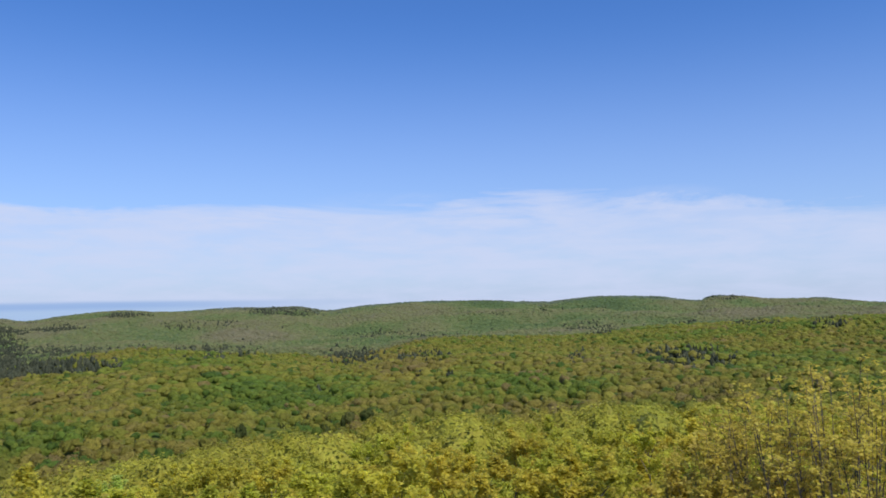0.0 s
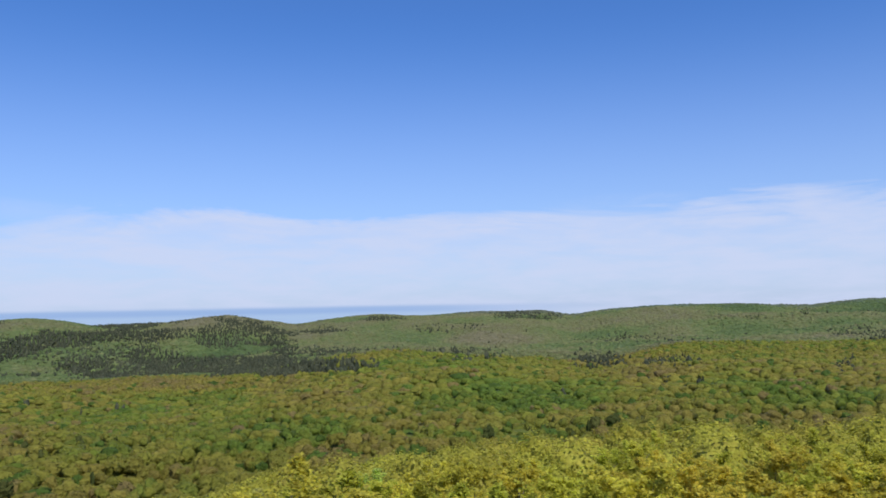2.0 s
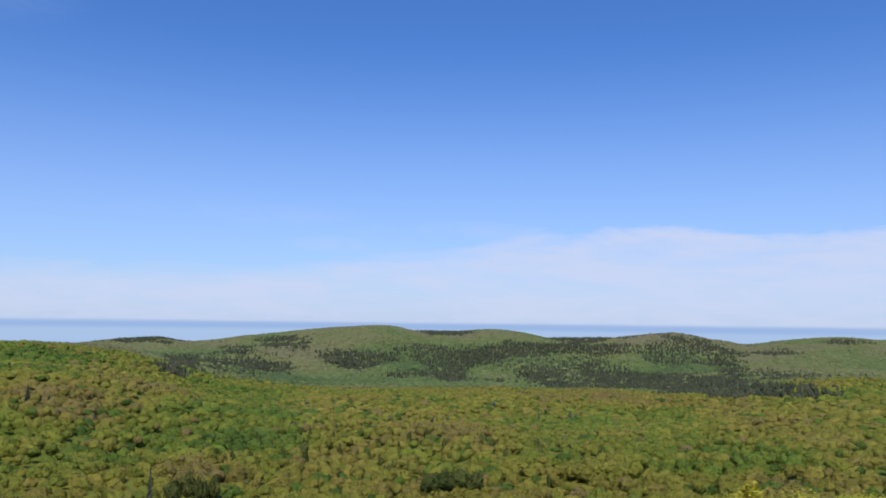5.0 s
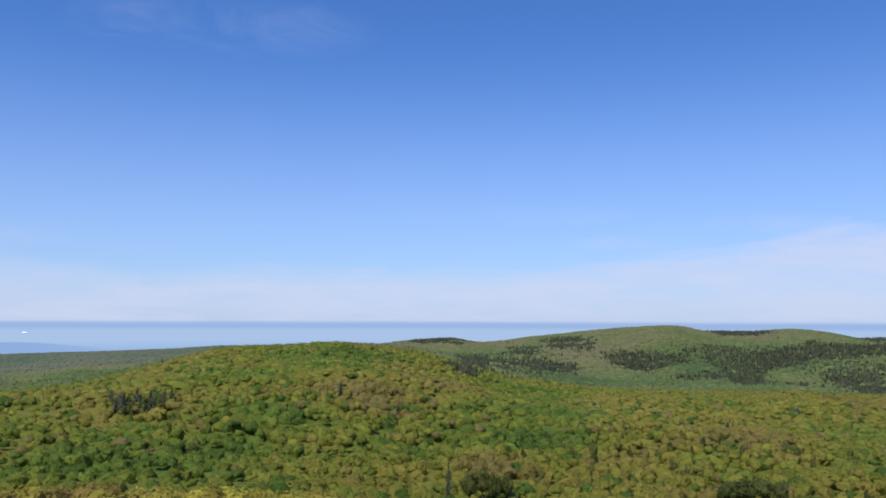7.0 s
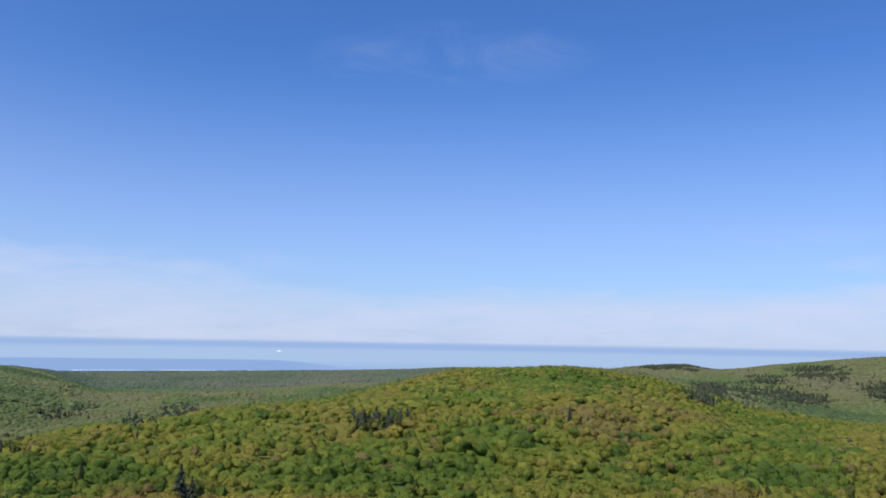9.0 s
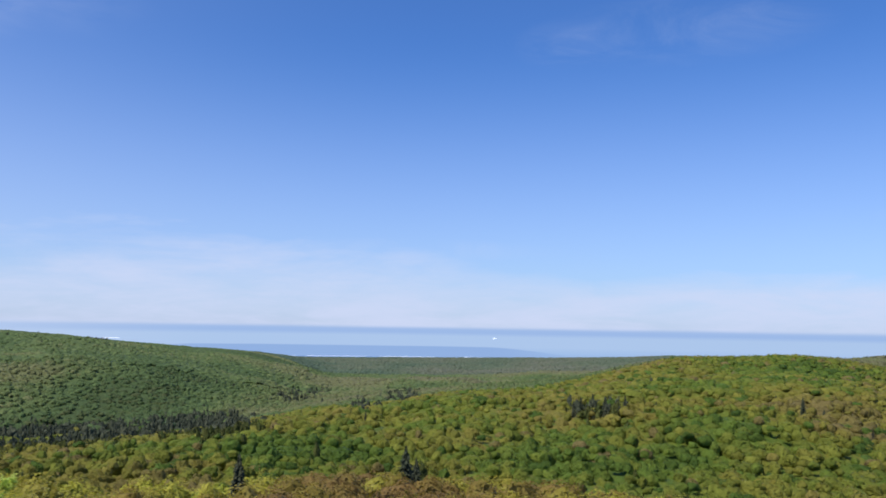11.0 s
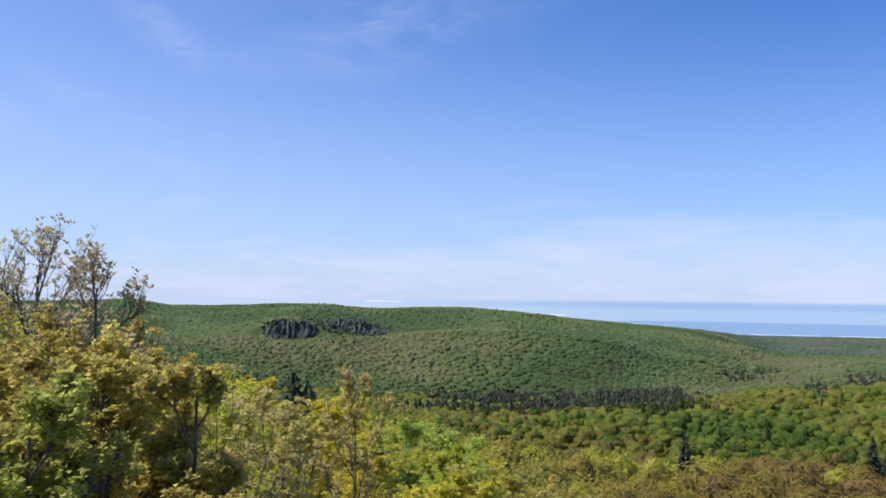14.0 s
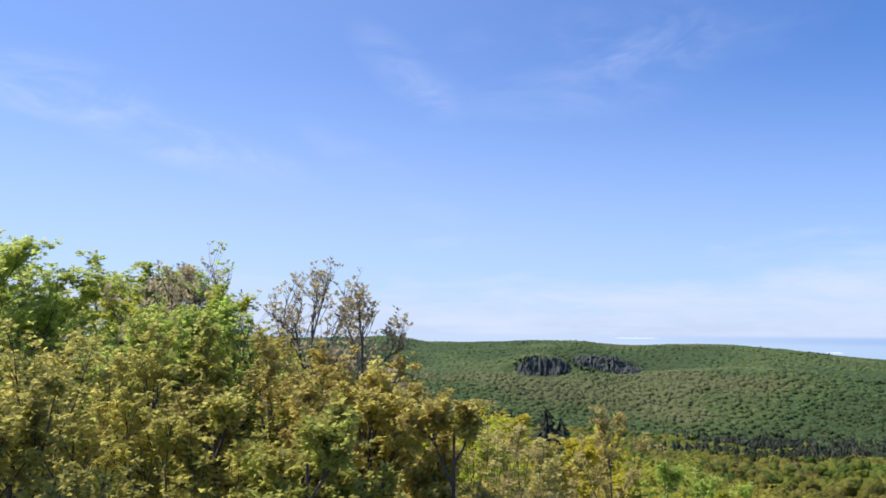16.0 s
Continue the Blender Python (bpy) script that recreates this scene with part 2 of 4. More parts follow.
SLOPE = ([(-60, 650), (0, 700), (25, 600), (82, 560), (97, 450), (115, 400), (180, 400)],
         [(-60, -4.5), (-28, -4.6), (0, -5.1), (12, -6.0), (25, -6.7), (35, -7.8), (50, -7.8), (65, -6.5), (73, -5.3), (82, -5.7), (90, -7.1), (97, -7.9), (105, -8.4), (115, -8.7), (135, -8.0), (180, -7.0)], 11.0)
CREST = ([(-60, 1300), (-20, 1300), (0, 1150), (12, 1000), (26, 1000), (35, 1150), (60, 1100), (72, 1000), (82, 950), (91, 750), (100, 600), (108, 520), (115, 480), (180, 480)],
         [(-60, -1.5), (-28, -1.5), (-22.6, -1.8), (-15.7, -2.15), (-8.3, -2.6), (0, -2.75), (7, -3.9), (11.5, -3.65), (16, -3.3), (19, -3.24), (23, -3.4), (26, -3.75), (29, -4.3), (35, -4.4),
          (46, -4.36), (56, -4.37), (60, -3.9), (65, -2.6), (69, -1.6), (72.5, -1.42), (76, -1.64), (80, -1.78), (82, -2.15), (87, -3.4), (91, -4.1), (95.7, -4.9), (99, -5.75), (103, -6.4),
          (108, -6.9), (113.5, -7.5), (123, -7.8), (135, -7.5), (180, -6.5)], 10.5)
VALE = ([(-60, 1700), (0, 1600), (20, 1500), (33, 1450), (55, 1400), (68, 1600), (82, 1900), (88, 1900), (95, 1500), (103, 1200), (112, 850), (120, 780), (180, 760)],
        [(-60, -1.6), (-28, -1.6), (-15, -2.0), (0, -2.5), (12, -3.0), (20, -2.7), (27, -3.1), (33, -4.1), (45, -4.1), (55, -3.6), (62, -2.6), (68, -2.0), (75, -2.3), (82, -3.2), (88, -3.8), (95, -4.1),
         (103, -4.6), (107, -5.4), (112, -6.2), (120, -6.6), (130, -6.3), (140, -6.0), (180, -5.0)], 10.0)
EAST_SKYLINE = [(-60, -0.6), (-28, -0.66), (-23.6, -0.37), (-22, -0.43), (-19.4, -0.2), (-18, -0.16), (-17, -0.46), (-14, -0.22), (-10.6, -0.13), (-8.3, -0.37), (-7.2, -0.5), (-2.6, -0.3),
                (2.5, -0.38), (5.6, -0.57), (7.9, -0.86), (10, -0.56), (13.7, -0.58), (17.8, -0.8), (21, -0.64), (24, -0.9), (26.5, -1.2), (28.5, -0.95), (31, -0.59), (33.5, -0.75),
                (35, -0.94), (39, -1), (41, -0.63), (43, -0.42)]
WEST_SKYLINE = [(45.9, -0.62), (47.9, -0.64), (49.5, -0.4), (51.2, -0.28), (54.5, -0.57), (59.2, -1.06), (63.4, -1.46), (65.3, -1.19), (67.2, -1.28), (69.5, -1.56), (74, -2.3), (80, -2.7),
                (88, -3), (95, -3.4), (103, -3.35), (106, -2.7), (109, -2.1), (114.5, -1.53), (118, -1.13), (122, -0.8), (125.7, -0.64), (129.3, -0.7), (135.3, -0.45), (139.5, -0.64),
                (143, -0.62), (146, -0.28), (149, -0.4), (180, -0.4)]
RIDGE = ([(-60, 2700), (10, 2650), (27, 2500), (31, 2100), (45, 2100), (52, 2000), (60, 2200), (70, 2450), (80, 2400), (103, 2350), (109, 1900), (118, 1900), (137, 1900), (146, 2300), (180, 2300)],
         EAST_SKYLINE + WEST_SKYLINE, 10.0)
SHORE = ([(-60, 3700), (65, 3600), (80, 3800), (86, 4250), (110, 4250), (130, 3700), (180, 3700)],
         [(-60, -2.5), (65, -2.5), (73, -1.75), (76, -1.66), (80, -1.66), (84, -1.86), (89, -1.99), (98, -2.12), (108, -2.2), (115, -2.3), (130, -2.5), (180, -2.5)], 4.0)
CLIFF_RISE = 20.0
LINES = [RIM, FOOT, SLOPE, CREST, VALE, RIDGE, SHORE]
LAKE = EYE - 4250 * math.tan(radians(2.2)) - 8.0


def wave(x, y, size, seed):
    """Soft value noise, -1 to 1."""
    rng = np.random.RandomState(seed)
    table = rng.uniform(-1, 1, (64, 64))
    u, v = np.asarray(x) / size + 1000.3, np.asarray(y) / size + 1000.7
    i, j = np.floor(u).astype(int), np.floor(v).astype(int)
    s, t = u - i, v - j
    s, t = s * s * (3 - 2 * s), t * t * (3 - 2 * t)
    g = lambda a, b: table[a % 64, b % 64]
    return (g(i, j) * (1 - s) + g(i + 1, j) * s) * (1 - t) + (g(i, j + 1) * (1 - s) + g(i + 1, j + 1) * s) * t


def land(r, az):
    """Ground height, and height of the trees there, at a distance and bearing."""
    r, az = np.broadcast_arrays(np.asarray(r, float), np.asarray(az, float))
    az = (az + 90) % 360 - 90
    az = np.where(az > 180, 180 - (az - 180) * 240 / 90, az)
    R = [np.zeros_like(r), np.full_like(r, 16.0)]
    Z = [np.full_like(r, EYE - 14.0), np.full_like(r, EYE - 13.0)]
    T = [np.full_like(r, 9.0), np.full_like(r, 9.0)]
    rim = smooth(RIM[0], az)
    R.append(rim * 0.48), Z.append(EYE + rim * 0.48 * np.tan(np.radians(smooth(RIM[1], az) - 2.6)) - 9.5), T.append(np.full_like(r, 9.5))
    for dist, rise, tall in LINES:
        q = smooth(dist, az)
        R.append(q), Z.append(EYE + q * np.tan(np.radians(smooth(rise, az))) - tall), T.append(np.full_like(r, tall))
    R.append(R[-1] + 60), Z.append(np.full_like(r, LAKE - 3.0)), T.append(np.full_like(r, 6.0))
    R.append(np.full_like(r, 5200.0)), Z.append(np.full_like(r, LAKE - 12.0)), T.append(np.full_like(r, 6.0))
    R, Z, T = np.array(R), np.array(Z), np.array(T)
    d = np.diff(Z, axis=0) / np.diff(R, axis=0)
    m = np.zeros_like(Z)
    same = d[1:] * d[:-1] > 0
    m[1:-1] = np.where(same, 2 * d[1:] * d[:-1] / np.where(same, d[1:] + d[:-1], 1), 0)
    k = np.clip((r[None] >= R).sum(0) - 1, 0, len(R) - 2)
    pick = lambda a, j: np.take_along_axis(a, j[None], 0)[0]
    h = pick(R, k + 1) - pick(R, k)
    s = (r - pick(R, k)) / h
    z = (pick(Z, k) * (1 + 2 * s) * (1 - s) ** 2 + pick(m, k) * h * s * (1 - s) ** 2 + pick(Z, k + 1) * s * s * (3 - 2 * s) + pick(m, k + 1) * h * s * s * (s - 1))
    x, y = -np.sin(np.radians(az)) * r, np.cos(np.radians(az)) * r
    far = np.clip((r - 250) / 500, 0, 1) * np.clip((R[-2] - r) / 300, 0, 1)
    z = z + far * (wave(x, y, 170, 3) * 2.2 + wave(x, y, 70, 4) * 1.2)
    # spurs and hollows on the slopes between the named lines
    crest, vale, ridge = R[6], R[7], R[8]
    start = np.clip((r - vale * 1.04) / 160, 0, 1)
    broad, fine = start * np.clip((ridge * 0.95 - r) / 420, 0, 1), start * np.clip((ridge * 0.96 - r) / 170, 0, 1)
    z = z + broad * wave(x, y, 330, 61) * np.where(az > 105, 30, 13) + fine * (wave(x, y, 170, 62) * np.where(az > 105, 14, 9) + wave(x, y, 80, 65) * 4) * np.clip(r / 1500, 0.6, 1)
    # the knoll that breaks off in a cliff, the hollow dug before it so the camera sees the face, and the lower step
    # beside it
    step = np.clip((r - 1284) / 16, 0, 1) * np.clip((1640 - r) / 300, 0, 1)
    z = z + CLIFF_RISE * np.exp(-((az - 135.2) / 3.4) ** 2) * step
    z = z - 12 * np.exp(-((az - 135.8) / 2.1) ** 4) * np.clip((r - 1120) / 110, 0, 1) * np.clip((1292 - r) / 10, 0, 1)
    z = z + 15 * np.exp(-((az - 130.8) / 1.9) ** 4) * np.clip((r - 1338) / 14, 0, 1) * np.clip((1640 - r) / 260, 0, 1)
    near = np.clip((r - 330) / 120, 0, 1) * np.clip((crest * 0.96 - r) / 90, 0, 1)
    z = z + near * (wave(x, y, 190, 63) * 6.5 + wave(x, y, 85, 64) * 3.5)
    return z, pick(T, k) * (1 - s) + pick(T, k + 1) * s


def part(name, mesh, material, parent=None, label=""):
    mesh.materials.append(material)
    ob = new(name, mesh)
    if parent:
        ob.parent = parent
    return tagged(ob, label)


def mesh_of(name, verts, faces, flat=True, tint=None):
    me = bpy.data.meshes.new(name)
    verts, faces = np.asarray(verts, np.float32), np.asarray(faces, np.int32)
    n, k = faces.shape
    me.vertices.add(len(verts))
    me.vertices.foreach_set("co", verts.ravel())
    me.loops.add(n * k)
    me.loops.foreach_set("vertex_index", faces.ravel())
    me.polygons.add(n)
    me.polygons.foreach_set("loop_start", np.arange(0, n * k, k, dtype=np.int32))
    me.polygons.foreach_set("use_smooth", np.full(n, not flat))
    me.update(calc_edges=True)
    if tint is not None:
        me.attributes.new("tint", "FLOAT", "POINT").data.foreach_set("value", np.asarray(tint, np.float32))
    return me


def ring_sheet(name, rs, azs, height, close):
    r, a = np.meshgrid(rs, azs, indexing="ij")
    z = height(r, a)
    v = np.stack([-np.sin(np.radians(a)) * r, np.cos(np.radians(a)) * r, z], -1).reshape(-1, 3)
    nr, na = r.shape
    i, j = np.meshgrid(np.arange(nr - 1), np.arange(na if close else na - 1), indexing="ij")
    q = lambda a, b: a * na + b % na
    f = np.stack([q(i, j), q(i + 1, j), q(i + 1, j + 1), q(i, j + 1)], -1).reshape(-1, 4)
    return mesh_of(name, v, f, flat=False)


GRID_R = np.concatenate([[0.0, 6, 12, 18, 24], np.geomspace(30, 4940, 130)])
GRID_A = np.arange(-90, 270, 1.0)
tagged(part("ground", ring_sheet("ground", GRID_R, GRID_A, lambda r, a: land(r, a)[0], True), FLOOR),
       "leaf-littered forest floor rolling over wooded hills", "ground", kind="structure")

# ---- the lake and its far side ----
WATER = bpy.data.materials.new("lake_water")
t = nodes_of(WATER)
place = add(t, "ShaderNodeMapping", {"Vector": add(t, "ShaderNodeTexCoord").outputs["Object"], "Scale": (0.004, 0.004, 0.004)}).outputs[0]
ripple = add(t, "ShaderNodeTexNoise", {"Vector": place, "Scale": 3.0, "Detail": 6.0}).outputs[0]
col = mixed(t, ripple, (0.10, 0.20, 0.42, 1), (0.17, 0.28, 0.50, 1))
bump = add(t, "ShaderNodeBump", {"Height": ripple, "Strength": 0.2, "Distance": 2.0}).outputs[0]
add(t, "ShaderNodeOutputMaterial", {0: add(t, "ShaderNodeBsdfPrincipled", {"Base Color": col, "Roughness": 0.25, "Normal": bump}).outputs[0]})
tagged(part("water", ring_sheet("water", np.linspace(3650, 4560, 8), np.arange(-10, 190, 2.0), lambda r, a: r * 0 + LAKE, False), WATER),
       "blue open lake water beyond the wooded shore", "lake", kind="structure")

# open water beyond, out to the horizon, as a plain backdrop that glows by itself
FAR = bpy.data.materials.new("far_water_glow")
t = nodes_of(FAR)
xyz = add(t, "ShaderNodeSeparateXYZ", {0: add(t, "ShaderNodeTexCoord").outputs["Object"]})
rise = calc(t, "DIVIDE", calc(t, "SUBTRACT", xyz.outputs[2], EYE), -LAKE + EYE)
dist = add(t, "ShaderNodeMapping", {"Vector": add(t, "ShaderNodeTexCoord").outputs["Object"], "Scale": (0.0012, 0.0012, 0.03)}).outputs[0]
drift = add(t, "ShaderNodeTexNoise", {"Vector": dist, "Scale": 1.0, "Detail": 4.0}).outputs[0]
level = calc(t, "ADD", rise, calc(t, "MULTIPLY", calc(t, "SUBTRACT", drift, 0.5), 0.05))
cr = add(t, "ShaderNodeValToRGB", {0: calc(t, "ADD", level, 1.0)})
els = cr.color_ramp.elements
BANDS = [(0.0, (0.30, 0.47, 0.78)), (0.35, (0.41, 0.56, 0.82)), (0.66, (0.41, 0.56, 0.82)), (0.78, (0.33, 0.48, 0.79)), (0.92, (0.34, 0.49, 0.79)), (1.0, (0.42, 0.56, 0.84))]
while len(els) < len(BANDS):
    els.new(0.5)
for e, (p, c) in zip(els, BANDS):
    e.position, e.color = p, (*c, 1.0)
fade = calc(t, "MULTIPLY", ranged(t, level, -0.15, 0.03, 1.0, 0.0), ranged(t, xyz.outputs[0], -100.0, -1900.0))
# a darker reach off the shore, painted into the glow
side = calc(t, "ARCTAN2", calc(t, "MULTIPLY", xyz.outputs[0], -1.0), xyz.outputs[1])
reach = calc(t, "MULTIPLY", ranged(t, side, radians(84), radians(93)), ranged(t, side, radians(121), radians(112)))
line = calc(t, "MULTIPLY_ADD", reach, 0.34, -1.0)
reach_mask = calc(t, "MULTIPLY", ranged(t, calc(t, "SUBTRACT", level, line), 0.02, -0.02), reach)
tone = mixed(t, reach_mask, cr.outputs[0], (0.28, 0.43, 0.74, 1.0))
# lake haze painted in, whiter towards the west
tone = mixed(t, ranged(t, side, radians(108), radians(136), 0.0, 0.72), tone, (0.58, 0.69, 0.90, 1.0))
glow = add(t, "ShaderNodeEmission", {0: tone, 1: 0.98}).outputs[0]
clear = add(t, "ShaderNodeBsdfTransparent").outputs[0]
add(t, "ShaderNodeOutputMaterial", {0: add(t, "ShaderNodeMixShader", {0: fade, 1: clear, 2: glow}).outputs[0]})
# tilted up to eye level so it fills the camera's view to the horizon
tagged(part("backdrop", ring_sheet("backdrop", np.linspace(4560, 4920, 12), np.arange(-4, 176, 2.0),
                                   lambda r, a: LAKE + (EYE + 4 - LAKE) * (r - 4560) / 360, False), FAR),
       "glowing backdrop painted as pale hazy blue lake to the horizon", "lake", kind="structure")

# shelf ice along the shore and floes, set on the tilted backdrop to fit the camera's view
ICE = solid("lake_ice", (0.80, 0.84, 0.88), (0.62, 0.70, 0.80), 0.02, 0.5, 0.3)


def slab(name, label, az, r, half_w, half_d, lift, seed):
    """A low ragged sheet of ice."""
    rng = random.Random(seed)
    bm = bmesh.new()
    rim = []
    for k in range(22):
        w = 2 * math.pi * k / 22
        q = rng.uniform(0.75, 1.1)
        rim.append(bm.verts.new((math.cos(w) * half_w * q, math.sin(w) * half_d * q, 0)))
    top = bmesh.ops.extrude_face_region(bm, geom=[bm.faces.new(rim)])
    for v in [g for g in top["geom"] if isinstance(g, bmesh.types.BMVert)]:
        v.co = (v.co.x * 0.8, v.co.y * 0.35, lift * rng.uniform(0.7, 1.3))
    bmesh.ops.recalc_face_normals(bm, faces=bm.faces)
    me = bpy.data.meshes.new(name)
    bm.to_mesh(me)
    bm.free()
    ob = tagged(part(name, me, ICE), label, "ice", "ice on the lake")
    z = LAKE if r < 4560 else LAKE + (EYE + 4 - LAKE) * (r - 4560) / 360
    ob.matrix_basis = Matrix.Translation(bearing(az, r, z - 0.4)) @ Matrix.Rotation(radians(az), 4, "Z")


def on_far_water(el):
    return 4560 + 360 * (EYE + 4700 * math.tan(radians(el)) - LAKE) / (EYE + 4 - LAKE)


for k, (az, el, w, d) in enumerate(((88.5, -2.03, 210, 4), (93, -2.05, 230, 5), (98, -2.06, 240, 7), (103, -2.07, 240, 7), (107.5, -2.09, 230, 6))):
    slab("shelf_ice", "white shelf ice lying along the lake shore", az, on_far_water(el), w, d, 1.1, k)
for k, (az, el, w, d) in enumerate(((92.2, -0.84, 14, 7), (129.2, -0.33, 150, 8), (117.3, -1.10, 50, 8))):
    slab("ice_floe", "bright white ice floe drifting on the lake", az, on_far_water(el), w, d, 4.0, 30 + k)

import itertools

# ---- near trees: trunk, branches, crown of leaves ----
def tube(verts, faces, a, b, ra, rb, sides=4):
    d = (b - a)
    if d.length < 1e-4:
        return
    side = d.orthogonal().normalized()
    over = d.normalized().cross(side)
    base = len(verts)
    for p, rad in ((a, ra), (b, rb)):
        for k in range(sides):
            w = 2 * math.pi * k / sides
            verts.append(p + (side * math.cos(w) + over * math.sin(w)) * rad)
    for k in range(sides):
        n = (k + 1) % sides
        faces.append((base + k, base + n, base + sides + n, base + sides + k))


def leaf_fan(rng, verts, faces, p, out, size, count, droop):
    """A spray of pointed leaves spread like a small umbrella over a twig's end."""
    for _ in range(count):
        w = rng.uniform(0, 2 * math.pi)
        d = (Vector((math.cos(w), math.sin(w), rng.uniform(-droop, 0.25))) + out * 0.35).normalized()
        s = size * rng.uniform(0.65, 1.3)
        side = d.cross(Vector((rng.uniform(-1, 1), rng.uniform(-1, 1), 0.8))).normalized() * s * 0.45
        q = p + d * s * rng.uniform(0.15, 0.9) + Vector((0, 0, rng.uniform(-0.5, 0.5) * s))
        base = len(verts)
        verts += [q + side, q + d * s, q - side]
        faces.append((base, base + 1, base + 2))


def leaf_tuft(rng, verts, faces, p, out, size, count, droop):
    """The same with plain three-cornered leaves, for trees farther off."""
    for _ in range(count):
        w = rng.uniform(0, 2 * math.pi)
        d = (Vector((math.cos(w), math.sin(w), rng.uniform(-droop, 0.35))) + out * 0.5).normalized()
        s = size * rng.uniform(0.65, 1.25)
        side = d.cross(Vector((rng.uniform(-1, 1), rng.uniform(-1, 1), 0.8))).normalized() * s * 0.5
        q = p + Vector((rng.uniform(-1, 1), rng.uniform(-1, 1), rng.uniform(-0.7, 0.7))) * s
        base = len(verts)
        verts += [q + side, q + d * s, q - side]
        faces.append((base, base + 1, base + 2))


def grow(seed, height, radius, bare=0.35, limbs=11, forks=6, twigs=5, leaf=0.16, fan=5, upright=0.35, droop=0.5, base=0.3, thick=0.014, fine=True, sprays=1, tips=False, crest=0.97):
    """Trunk, branches and leaves of a tree of that height and crown radius."""
    rng = random.Random(seed)
    tv, tf, lv, lf, boughs = [], [], [], [], []
    p, lean = Vector((0, 0, -0.6)), Vector((rng.uniform(-0.07, 0.07), rng.uniform(-0.07, 0.07), 1))
    steps, spine = 8, []
    r0 = height * thick
    for i in range(steps + 1):
        spine.append(p.copy())
        lean = (lean + Vector((rng.uniform(-0.12, 0.12), rng.uniform(-0.12, 0.12), 0.25))).normalized()
        p = p + lean * (height * min(0.93, crest) + 0.6) / steps
    for i in range(steps):
        tube(tv, tf, spine[i], spine[i + 1], r0 * (1 - i / steps * 0.9), r0 * (1 - (i + 1) / steps * 0.9), 7)

    def along(t):
        k = min(int(t * steps), steps - 1)
        return spine[k].lerp(spine[k + 1], t * steps - k)

    def bough(a, way, length, rad, level):
        bv, bf = boughs[-1]
        n = 3 if level == 0 or (fine and level == 1) else 2
        pts = [a]
        for i in range(n):
            way = (way + Vector((rng.uniform(-0.25, 0.25), rng.uniform(-0.25, 0.25), rng.uniform(-0.1, 0.25)))).normalized()
            pts.append(pts[-1] + way * length / n)
        for i in range(n if fine or level < 1 else 0):
            tube(bv, bf, pts[i], pts[i + 1], rad * (1 - i / n * 0.65), rad * (1 - (i + 1) / n * 0.65), 4 if level == 0 else 3)
        if level == 2:
            for q in pts[-1:] if tips else pts[1:]:
                if not fine:
                    leaf_tuft(rng, lv, lf, q, way, leaf, fan, droop)
                elif rng.random() > bare:
                    leaf_fan(rng, lv, lf, q, way, leaf, fan, droop)
                if sprays > 1 and rng.random() > bare:
                    leaf_fan(rng, lv, lf, q.lerp(pts[0], 0.22) + Vector((rng.uniform(-1, 1), rng.uniform(-1, 1), rng.uniform(-0.4, 0.6))) * leaf * 1.3, way, leaf, fan, droop)
            return
        for i in range(forks if level == 0 else twigs):
            t = rng.uniform(0.3, 1.0)
            k = min(int(t * n), n - 1)
            q = pts[k].lerp(pts[k + 1], t * n - k)
            side = Vector((rng.uniform(-1, 1), rng.uniform(-1, 1), rng.uniform(-0.5, 0.9) + upright))
            bough(q, (way * 0.7 + side.normalized() * 0.8).normalized(), length * rng.uniform(0.35, 0.6), rad * 0.45, level + 1)

    for i in range(limbs):
        t = base + (crest - base) * (i + rng.random()) / limbs
        w = i * 2.4 + rng.uniform(-0.4, 0.4)
        q = (t - base) / (1 - base) if crest > 0.9 else 0.25
        reach = radius * (0.55 + 0.55 * math.sin(math.pi * min(1, q * 0.85 + 0.12))) * rng.uniform(0.75, 1.05) * (1 - 0.35 * q)
        rise = upright + 0.9 * q
        boughs.append(([], []))
        bough(along(t), Vector((math.cos(w), math.sin(w), rise)).normalized(), reach, r0 * 0.5 * (1 - 0.7 * t), 0)
    over = (height - 0.35 * leaf) / sorted(v.z for v in lv)[-max(1, len(lv) // (200 if crest > 0.9 else 1500))]
    for v in itertools.chain(tv, lv, *(b[0] for b in boughs)):
        v.z *= over
    return (tv, tf), boughs, (lv, lf)


